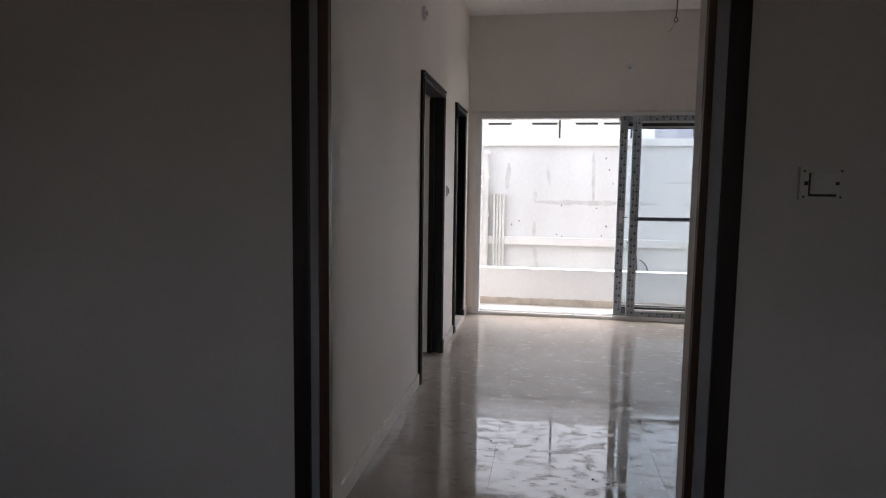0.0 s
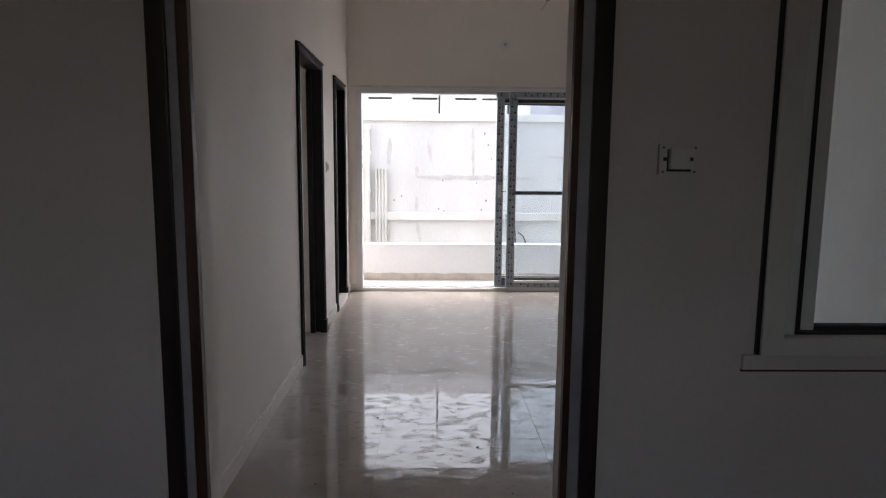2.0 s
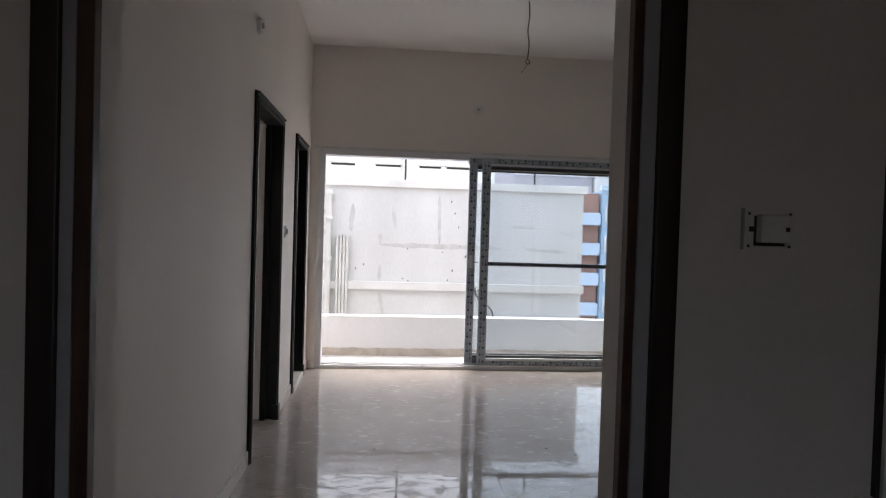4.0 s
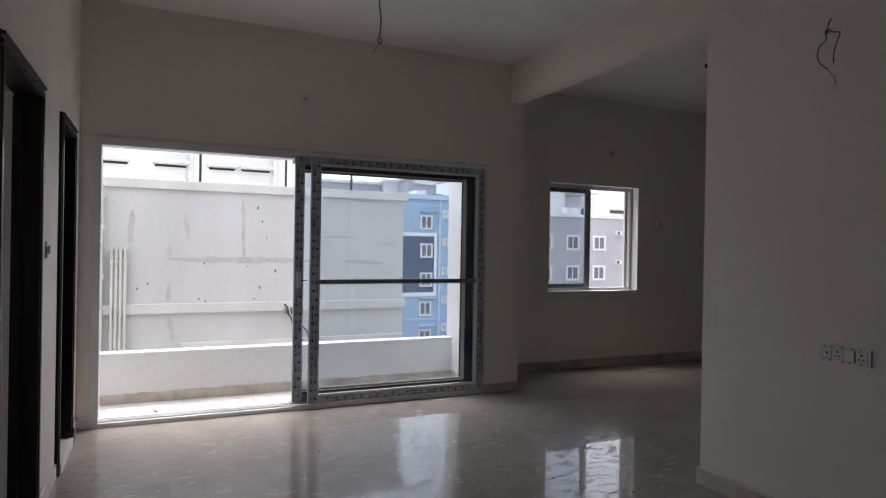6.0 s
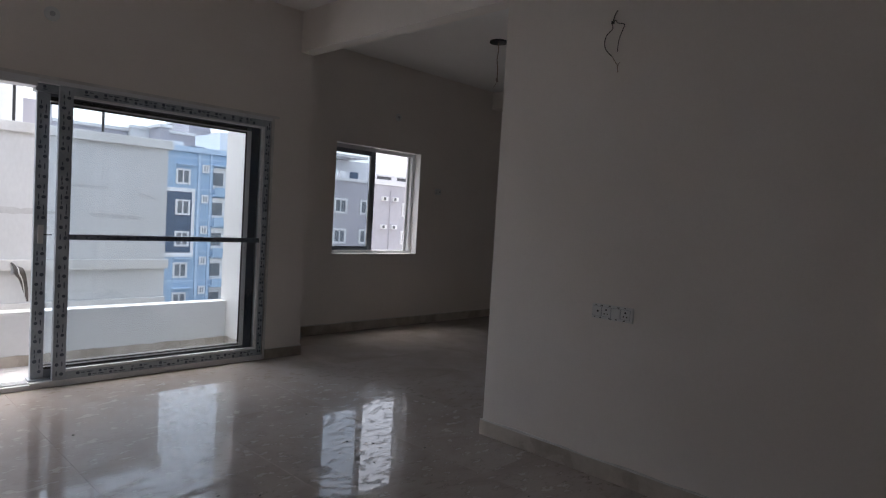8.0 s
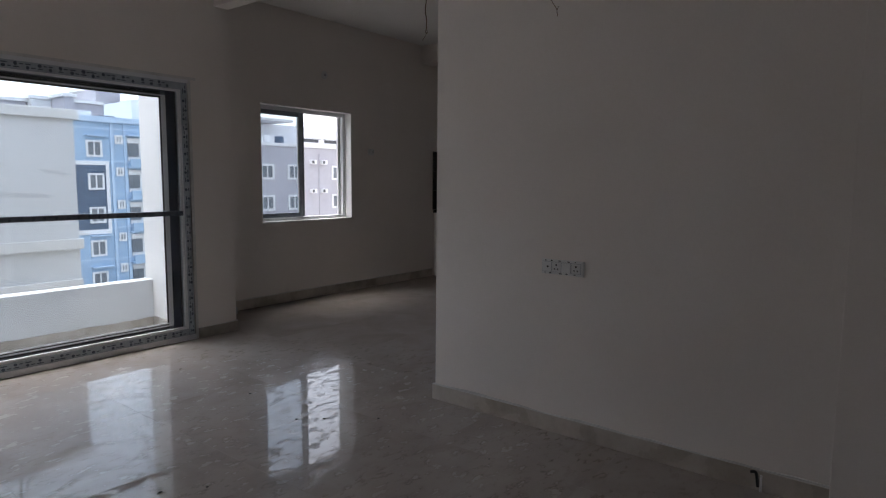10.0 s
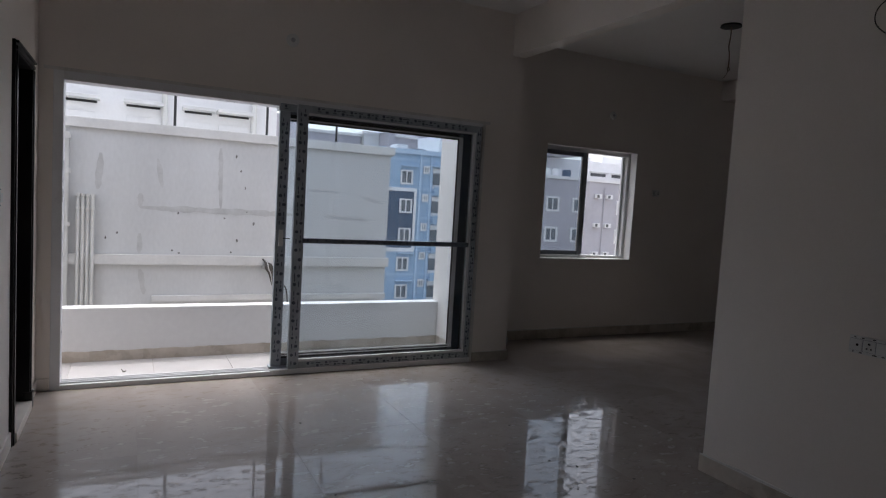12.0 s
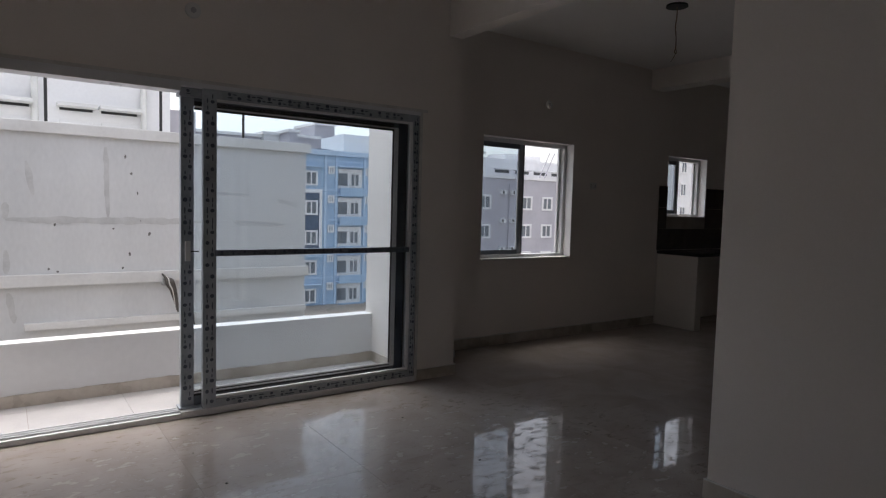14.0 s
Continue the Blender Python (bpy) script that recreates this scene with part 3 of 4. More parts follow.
    p = slab("insect_mesh", (x0 + 0.08, 3.270, 5.010, 5.012, 0.095, 2.072), MESH, f)
    p.visible_shadow = False

    # glass sash behind it
    g = thing("sash_rear", "sliding glass sash with film-covered stiles", "sash")
    g.parent = d
    x0, x1, z0, z1, y0, y1 = 1.572, 3.250, 0.062, 2.068, 5.050, 5.092
    slab("stile", (x0, x0 + 0.080, y0, y1, z0, z1), FILM_V, g, "printed film-covered stile", 0.004)
    print_marks(g, x0, x0 + 0.080, z0, 1.00, y0 - 0.0006)
    print_marks(g, x0, x0 + 0.080, 1.17, z1, y0 - 0.0006)
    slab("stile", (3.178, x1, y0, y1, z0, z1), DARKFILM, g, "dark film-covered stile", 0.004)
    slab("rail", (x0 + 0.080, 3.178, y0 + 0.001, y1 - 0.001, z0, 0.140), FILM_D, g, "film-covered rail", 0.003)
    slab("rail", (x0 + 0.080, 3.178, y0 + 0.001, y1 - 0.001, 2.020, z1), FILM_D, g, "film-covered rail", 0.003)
    for a, b, mat, lab in ((0.124, 0.139, GASKET, "black glazing seal"), (0.139, 0.150, UPVC, "white glazing bead"), (0.150, 0.158, GASKET, "black glazing seal"), (0.158, 0.168, UPVC, "white glazing bead"),
                           (2.018, 2.046, GASKET, "black glazing seal"), (2.006, 2.018, UPVC, "white glazing bead"), (1.992, 2.006, GASKET, "black glazing seal")):
        slab("glazing_bead", (x0 + 0.081, 3.137, 5.044, 5.052, a, b), mat, g, lab)
    slab("glazing_bead", (3.138, 3.177, 5.044, 5.0535, 0.140, 2.018), UPVC, g, "white glazing bead")
    slab("glazing_bead", (3.126, 3.1375, 5.046, 5.0535, 0.168, 1.992), GASKET, g, "black glazing seal")
    p = slab("pane", (x0 + 0.078, 3.18, 5.068, 5.073, 0.135, 2.03), PANE, g)
    p.visible_shadow = False
    slab("latch", (1.595, 1.628, 5.030, 5.050, 1.02, 1.15), PLASTIC, g, "pale latch plate", 0.004)
    slab("latch_pin", (1.628, 1.680, 5.034, 5.042, 1.078, 1.086), BLACK, g, "small dark latch pin", 0.002)
    slab("brush_seal", (3.2505, 3.2555, 5.040, 5.07, 0.062, 2.06), GASKET, d, "black brush seal")
    return d


balcony_door()
tagged(slab("door_plaster_edge", (0.03, 3.42, 5.004, 5.0098, 2.156, 2.178), PLASTER, bevel=0.001), "thin white plaster edge over the balcony door", "trim", kind="structure")

# ---- casement windows ----


def sliding_window(name, X0, X1, Z0, Z1, label, split, open_right=True):
    w = tagged(new(name), label, "window", kind="structure")
    Y0, Y1 = 5.83, 5.905
    t = 0.05
    slab("window_frame", (X0, X0 + t, Y0, Y1, Z0, Z1), UPVC, w, bevel=0.004)
    slab("window_frame", (X1 - t, X1, Y0, Y1, Z0, Z1), UPVC, w, bevel=0.004)
    slab("window_frame", (X0 + t, X1 - t, Y0, Y1, Z0, Z0 + 0.035), UPVC, w, bevel=0.004)
    slab("window_frame", (X0 + t, X1 - t, Y0, Y1, Z1 - t, Z1), UPVC, w, bevel=0.004)
    slab("window_sill", (X0, X1, 5.722, Y0, Z0 - 0.012, Z0 + 0.003), PLASTER, w, "rough white plaster sill", bevel=0.002)
    slab("reveal", (X1 - 0.008, X1 + 0.001, 5.724, Y0 - 0.001, Z0 + 0.004, Z1), CEILING, w, "white plastered side of the opening", 0.001)
    slab("reveal", (X0, X1 - 0.0085, 5.724, Y0 - 0.001, Z1 - 0.008, Z1 + 0.001), CEILING, w, "white plastered top of the opening", 0.001)
    a, b = X0 + t, split
    s = 0.055
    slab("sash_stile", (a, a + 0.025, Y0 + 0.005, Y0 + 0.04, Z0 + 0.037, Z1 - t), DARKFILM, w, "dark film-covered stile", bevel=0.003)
    slab("sash_stile", (b - s - 0.02, b - 0.03, Y0 + 0.005, Y0 + 0.04, Z0 + 0.037, Z1 - t), FILM_V, w, "film-covered stile", bevel=0.003)
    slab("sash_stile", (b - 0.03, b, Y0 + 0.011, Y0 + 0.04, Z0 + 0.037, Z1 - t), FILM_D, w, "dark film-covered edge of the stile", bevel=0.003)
    slab("bead", (b - s - 0.032, b - s - 0.02, Y0 + 0.012, Y0 + 0.03, Z0 + 0.085, Z1 - t - 0.05), UPVC, w, "white glazing bead")
    slab("sash_rail", (a + 0.025, b - s - 0.02, Y0 + 0.005, Y0 + 0.04, Z0 + 0.037, Z0 + 0.085), FILM_D, w, "film-covered rail", bevel=0.003)
    slab("sash_rail", (a + 0.025, b - s - 0.02, Y0 + 0.005, Y0 + 0.04, Z1 - t - 0.05, Z1 - t), FILM_D, w, "film-covered rail", bevel=0.003)
    p = slab("pane", (a + 0.02, b - s - 0.035, Y0 + 0.02, Y0 + 0.025, Z0 + 0.08, Z1 - t - 0.045), PANE2, w)
    p.visible_shadow = False
    slab("sash_stile", (X1 - t - 0.035, X1 - t, Y0 + 0.045, Y0 + 0.07, Z0 + 0.037, Z1 - t), UPVC, w, bevel=0.003)
    return w


sliding_window("window_2", 4.578, 5.868, 0.895, 2.15, "white upvc sliding window with film, half open", 5.235)
sliding_window("window_3", 7.60, 8.45, 1.37, 2.15, "small white upvc kitchen window with dark sash", 7.99)

# ---- kitchen ----
tagged(slab("worktop", (7.43, 10.49, 5.12, 5.716, 0.90, 0.94), GRANITE, bevel=0.003), "black granite kitchen worktop on masonry supports", "worktop")
tagged(slab("counter_support", (7.45, 7.57, 5.15, 5.716, 0.0, 0.90), PAINT, bevel=0.003), "cream plastered masonry support under the worktop", "support")
bm = bmesh.new()
for q in ((7.43, 10.49, 0.94, 1.37), (7.43, 7.60, 1.37, 1.76), (8.45, 10.49, 1.37, 1.76)):
    block(bm, q[0], q[1], 5.722, 5.7297, q[2], q[3])
splash = tagged(part("backsplash", finish(bm), GROUT), "dark brown glazed kitchen backsplash tiles", "tiles", kind="structure")

# ---- balcony ----
tagged(slab("balcony_floor", (-0.30, 3.47, 5.21, 5.96, -0.25, -0.056), GROUT), "pale balcony tile floor", "floor", kind="structure")
tagged(slab("balcony_parapet", (-0.30, 3.47, 5.95, 6.07, -0.35, 0.375), WHITEWALL), "low white plastered balcony parapet", "parapet", kind="structure")
tagged(slab("parapet_coping", (-0.30, 3.47, 5.940, 6.085, 0.375, 0.398), WHITEWALL, bevel=0.004), "white plastered parapet top", "coping", kind="structure")
tagged(slab("balcony_return", (-0.42, -0.30, 5.21, 6.07, -0.35, 0.375), WHITEWALL), "low white plastered balcony end wall", "parapet", kind="structure")


def ragged_skirting(x0, x1, y, z0, h, name, label):
    bm = bmesh.new()
    rnd = random.Random(7)
    x, tops = x0, [h]
    xs = [x0]
    while x < x1:
        x = min(x1, x + 0.03 + 0.05 * rnd.random())
        xs.append(x)
        tops.append(h + 0.011 * (rnd.random() - 0.5))
    for k in range(len(xs) - 1):
        for v in block(bm, xs[k], xs[k + 1], y - 0.012, y, z0, z0 + h):
            if v.co.z > z0 + h / 2:
                v.co.z = z0 + (tops[k] if abs(v.co.x - xs[k]) < 1e-6 else tops[k + 1])
    return tagged(part(name, finish(bm), MARBLE), label, "skirting", kind="structure")


ragged_skirting(-0.30, 3.458, 5.95, -0.052, 0.088, "balcony_skirting", "beige balcony skirting tiles with ragged plaster edge")
tagged(slab("balcony_skirting", (3.458, 3.47, 5.21, 5.95, -0.052, 0.042), MARBLE, bevel=0.002), "beige balcony skirting tiles", "skirting", kind="structure")

# ---- switches, sockets, loose wires ----


def wall_plate(name, label, category, size, axis, at, switches, sockets, screws=True):
    """A surface plate: width along the wall, height up; axis is the wall's normal (x or y), sign by at's fourth value."""
    x, y, z, s = at
    w, h = size
    root = thing(name, label, category, (x, y, z))

    def piece(nm, u0, u1, v0, v1, d0, d1, mat, lab="", bev=0.0015, par=None):
        a, b = sorted((s * d0, s * d1))
        bx = (u0, u1, a, b, v0, v1) if axis == "y" else (a, b, u0, u1, v0, v1)
        return slab(nm, bx, mat, par or root, lab, bev)

    piece("back_box", -w / 2 - 0.006, w / 2 + 0.006, -h / 2, h / 2, 0.0, 0.004, PLASTIC, "pale box rim", 0.001)
    piece("plate", -w / 2, w / 2, -h / 2 + 0.004, h / 2 - 0.004, 0.004, 0.010, PLASTIC)
    for u0, u1 in switches:
        # Black sheet behind the key gives its gap and its cast shadow as colour.
        piece("key_shadow_gap", u0 - 0.0015, u1 + 0.0008, -0.0228, 0.0228, 0.010, 0.0106, BLACK, "dark sheet for the shadow and gap round the key", 0.0)
        piece("switch_key", u0, u1, -0.022, 0.022, 0.0106, 0.022, PLASTIC, "white rocker key", 0.003)
    for c in sockets:
        f = piece("socket_face", c - 0.024, c + 0.024, -0.024, 0.024, 0.010, 0.013, PLASTIC, "three-pin socket face", 0.001)
        for du, dv, r in ((0, 0.011, 0.0055), (-0.010, -0.008, 0.004), (0.010, -0.008, 0.004)):
            piece("pin_hole", c + du - r, c + du + r, dv - r, dv + r, 0.013, 0.0138, BLACK, "dark pin hole", 0.0, f)
    if screws:
        e = w / 2 - 0.013
        piece("knockout", e - 0.004, e + 0.004, -0.004, 0.004, 0.010, 0.0108, BLACK, "dark knockout hole", 0.0)
        piece("knockout", -e - 0.004, -e + 0.004, -0.005, 0.003, 0.010, 0.0108, BLACK, "dark knockout hole", 0.0)
        for u in (-w / 2 + 0.006, w / 2 - 0.006):
            for v in (-h / 2 + 0.007, h / 2 - 0.007):
                piece("screw_hole", u - 0.003, u + 0.003, v - 0.003, v + 0.003, 0.010, 0.0108, BLACK, "dark screw hole", 0.0)
    return root




def bare_switch(at):
    """A rocker switch in its flush box, with no cover: rim, dull mounting plate, one proud rocker, fixing holes."""
    r = thing("light_switch", "white rocker switch in an open box beside the entrance door", "switch", at)
    slab("mounting_plate", (-0.050, 0.050, -0.004, 0.0, -0.036, 0.036), CORRIDOR, r, "dull pale mounting plate", 0.001)
    slab("box_rim", (-0.0545, -0.0505, -0.007, 0.0, -0.040, 0.040), GREYFILM, r, "grey edge of the wall box", 0.001)
    slab("rim_screw", (-0.0545, -0.0505, -0.0085, -0.007, -0.004, 0.004), STEEL, r, "small steel screw")
    # Black sheet, offset down and left, painted in as the rocker's cast shadow.
    slab("rocker_shadow", (-0.030, 0.034, -0.0046, -0.004, -0.032, 0.026), BLACK, r, "dark sheet painted as the shadow round the rocker")
    rk = slab("rocker", (-0.026, 0.036, -0.022, -0.0046, -0.026, 0.028), PLASTIC, r, "proud white rocker", 0.003)
    slab("rocker_dot", (0.024, 0.032, -0.0228, -0.022, -0.004, 0.004), BLACK, rk, "dark dot on the rocker", 0.001)
    slab("knockout", (-0.040, -0.0305, -0.0048, -0.004, -0.005, 0.005), BLACK, r, "dark knockout hole")
    for x in (-0.040, 0.044):
        for z in (-0.033, 0.030):
            slab("fixing_hole", (x - 0.0025, x + 0.0025, -0.0046, -0.004, z - 0.0025, z + 0.0025), BLACK, r, "small fixing hole")
    return r


bare_switch((1.499, EY, 1.375))
wall_plate("light_switch", "white switch plate between the two dark doors", "switch", (0.10, 0.09), "x", (0.0, 3.60, 1.335, 1), [(-0.03, 0.0), (0.0, 0.03)], [])


def socket_strip(at):
    """Bare modular sockets without their cover: a white frame, four modules, fixing holes above and below, a raised end."""
    r = thing("power_socket", "white twin power socket with switch on the partition wall", "socket", at)
    slab("frame", (-0.006, 0.0, -0.118, 0.118, -0.040, 0.040), PLASTIC, r, "", 0.002)
    slab("end_cap", (-0.014, 0.0, -0.128, -0.119, -0.040, 0.040), PLASTIC, r, "raised pale end of the frame", 0.002)
    for k, kind in enumerate(("indicator", "outlet", "rocker", "outlet")):
        y = 0.086 - 0.0565 * k
        slab("module_gap", (-0.0066, -0.006, y - 0.0275, y + 0.0275, -0.027, 0.027), GREYFILM, r, "dark joint round the module")
        m = slab(kind, (-0.013 if kind == "rocker" else -0.010, -0.0066, y - 0.0255, y + 0.0255, -0.0255, 0.0255), PLASTIC, r, "white socket module" if kind == "outlet" else "", 0.0015)
        if kind == "outlet":
            for dy, dz, q in ((0.0, 0.011, 0.0052), (-0.0095, -0.010, 0.004), (0.0095, -0.010, 0.004)):
                bm = bmesh.new()
                disc(bm, (-0.0102, y + dy, dz), q, 0.0012, "x", 12)
                part("pin_hole", finish(bm), BLACK, m, "dark pin hole")
        if kind == "indicator":
            bm = bmesh.new()
            disc(bm, (-0.0102, y - 0.006, 0.0), 0.006, 0.0012, "x", 12)
            part("dark_dot", finish(bm), BLACK, m, "dark round hole")
    for y, z, w in ((0.094, 0.033, 0.004), (0.060, 0.033, 0.006), (0.012, 0.034, 0.006), (-0.040, 0.032, 0.006), (-0.078, 0.033, 0.003), (0.098, -0.033, 0.003), (0.066, -0.034, 0.006), (0.006, -0.034, 0.009), (-0.030, -0.033, 0.006), (-0.076, -0.033, 0.005)):
        slab("fixing_slot", (-0.0068, -0.006, y - w, y + w, z - 0.0025, z + 0.0025), BLACK, r, "dark fixing slot")
    return r


socket_strip((3.497, 1.659, 0.907))
wall_plate("power_socket", "white socket plate on the dining wall", "socket", (0.10, 0.08), "y", (6.20, 5.73, 1.70, -1), [(-0.04, 0.0)], [0.025], False)


def ceiling_box(name, label, at, axis, r=0.045):
    root = thing(name, label, "junction box", at)
    bm = bmesh.new()
    d = {"y": (0, -0.008, 0), "x": (0.012, 0, 0), "z": (0, 0, -0.012)}[axis]
    disc(bm, d, r, 0.016 if axis != "x" else 0.024, axis)
    part("cover", finish(bm, 0.002, 1), PLASTIC, root, smooth=False)
    bm = bmesh.new()
    d2 = tuple(2.2 * q for q in d)
    disc(bm, d2, r * 0.35, 0.012, axis, 16)
    part("centre", finish(bm), STEEL, root, "small grey centre")
    return root


ceiling_box("wall_junction_box", "round white junction cover high on the balcony wall", (1.635, 5.01, 2.60), "y", 0.05)
ceiling_box("wall_junction_box", "round junction cover high on the dining wall", (5.45, 5.73, 2.54), "y", 0.045)
ceiling_box("wall_junction_box", "round lamp holder high on the living room wall", (0.0, 2.46, 2.50), "x", 0.045)


def hanging_wire(name, label, at, drop, sway, mat, disc_r=0.0):
    root = thing(name, label, "wire", at)
    if disc_r:
        bm = bmesh.new()
        disc(bm, (0, 0, -0.008), disc_r, 0.016, "z")
        part("ceiling_plate", finish(bm), BLACK, root, "black round ceiling plate")
    rod("cord", [(0, 0, 0), (0.012, 0, -drop * 0.25), (-0.008, 0.005, -drop * 0.5), (0.015, 0, -drop * 0.75), (sway, 0, -drop)], 0.0045, mat, root)
    rod("loop", [(sway, 0, -drop), (sway + 0.025, 0.005, -drop - 0.02), (sway + 0.005, 0, -drop - 0.045), (sway - 0.02, 0, -drop - 0.02), (sway, 0, -drop)], 0.0035, mat, root)
    rod("tail", [(sway, 0, -drop - 0.03), (sway - 0.01, 0, -drop - 0.07), (sway - 0.045, 0.01, -drop - 0.11)], 0.002, BROWNCABLE, root, "thin bare wire end")
    return root


hanging_wire("ceiling_wire", "loose dark wire hanging from the ceiling fan hook", (1.80, 3.58, H), 0.44, 0.0, CABLE)
hanging_wire("ceiling_wire", "thin wire hanging from a black ceiling plate in the dining area", (5.30, 4.10, H), 0.36, 0.01, BROWNCABLE, 0.09)


def wall_wires(at):
    root = thing("wall_wires", "loose looped wires sticking out of the partition wall", "wire", at)
    slab("outlet", (-0.003, 0.0, -0.009, 0.009, -0.008, 0.008), BLACK, root, "dark wire outlet", 0.001)
    rod("cord", [(0.0, 0.000, 0.000), (-0.02, -0.017, 0.020), (-0.03, -0.031, 0.036), (-0.028, -0.040, 0.049)], 0.0030, CABLE, root)
    rod("cord", [(0.0, 0.000, 0.000), (-0.03, -0.012, -0.024), (-0.04, -0.029, -0.049), (-0.045, 0.008, -0.076), (-0.045, 0.020, -0.123), (-0.035, 0.006, -0.165), (-0.03, -0.025, -0.191)], 0.0026, CABLE, root)
    rod("cord", [(0.0, 0.000, 0.000), (-0.03, -0.031, 0.005), (-0.045, -0.052, -0.026), (-0.05, -0.104, -0.036), (-0.05, -0.089, -0.066), (-0.04, -0.060, -0.124), (-0.03, -0.056, -0.172)], 0.0024, CABLE, root)
    rod("tail", [(-0.03, -0.027, -0.193), (-0.025, -0.046, -0.224), (-0.02, -0.058, -0.244), (-0.02, -0.060, -0.278)], 0.0018, BROWNCABLE, root, "thin bare wire end")
    rod("tail", [(-0.02, -0.067, -0.226), (-0.02, -0.054, -0.242), (-0.018, -0.056, -0.259)], 0.0016, BROWNCABLE, root, "thin bare wire end")
    return root


wall_wires((3.497, 1.777, 2.471))

cw = thing("ceiling_wire", "long dark wire hanging from the ceiling with a bent forked end", "wire", (1.96, 1.72, H))
rod("cord", [(0, 0, 0), (0.008, 0.004, -0.25), (-0.006, -0.004, -0.52), (-0.035, -0.018, -0.72), (-0.075, -0.032, -0.80), (-0.144, -0.055, -0.857)], 0.0028, CABLE, cw)
rod("tail", [(-0.07, -0.030, -0.795), (-0.10, -0.040, -0.835), (-0.128, -0.050, -0.868)], 0.0020, CABLE, cw)


# cable stub at the foot of the partition and a chip of mortar on the balcony
stub = thing("cable_stub", "short black cable stub at the foot of the partition wall", "cable", (3.478, 0.66, 0.0))
rod("cord", [(0, 0, 0.02), (-0.004, 0.004, 0.07), (-0.012, 0.012, 0.095), (-0.014, 0.03, 0.085)], 0.007, BLACK, stub)
rod("sleeve", [(0, -0.012, 0.0), (0, -0.012, 0.075)], 0.005, PLASTIC, stub, "white plastic sleeve")


def crumbs(name, label, mat, area, z, count, size, seed):
    rnd = random.Random(seed)
    bm = bmesh.new()
    for _ in range(count):
        x, y = area[0] + rnd.random() * (area[1] - area[0]), area[2] + rnd.random() ** 1.5 * (area[3] - area[2])
        r = size * (0.3 + rnd.random() ** 2)
        vs = block(bm, x - r, x + r, y - r * 0.6, y + r * 0.6, z, z + r * 0.7)
        m = Matrix.Rotation(rnd.random() * 6.3, 3, "Z")
        for v in vs:
            d = m @ (v.co - Vector((x, y, z)))
            v.co = Vector((x, y, z)) + d * (0.6 + 0.6 * rnd.random()) * (1 if d.z < 1e-6 else 0.9)
            v.co.z = max(v.co.z, z)
    return tagged(part(name, finish(bm), mat), label, "debris", kind="stuff")


crumbs("cement_crumbs", "pale cement crumbs scattered on the black corridor floor", SPECKS, (-0.9, 2.4, EY - 0.02, EY - 0.75), -0.065, 150, 0.006, 3)
crumbs("floor_grit", "dark grit scattered on the cream tile floor", CABLE, (0.25, 1.3, 0.12, 1.6), 0.0, 26, 0.005, 4)
crumbs("floor_grit", "dark grit scattered on the living room floor", CABLE, (0.3, 3.3, 4.6, 1.4), 0.0, 40, 0.006, 8)
crumbs("threshold_paint_spots", "pale paint spots on the wooden threshold", SPECKS, (0.22, 1.23, EY - 0.01, EY + 0.08), 0.0102, 34, 0.004, 5)
chip = thing("mortar_chip", "dark bent scrap lying on the balcony tiles", "debris", (0.537, 5.553, -0.05))
bm = bmesh.new()
block(bm, -0.013, 0.010, -0.009, 0.008, 0.0, 0.010)
for v in bm.verts:
    v.co.x += 0.35 * v.co.y + (0.004 if v.co.z > 0.008 else 0)
part("lump", finish(bm, 0.004), CABLE, chip)
rod("sliver", [(-0.008, 0, 0.006), (-0.016, 0.003, 0.017), (-0.019, 0.004, 0.024)], 0.003, CABLE, chip, "thin upturned sliver")

stub2 = thing("conduit_stub", "short grey conduit stub at the foot of the pier", "conduit", (3.758, 5.05, 0.0))
slab("box", (0.0, 0.018, -0.02, 0.03, 0.14, 0.20), STEEL, stub2, "small metal box", 0.002)
rod("pipe", [(0.009, 0.005, 0.0), (0.009, 0.005, 0.33)], 0.008, PIPE, stub2)
# ---- neighbouring house close to the balcony ----


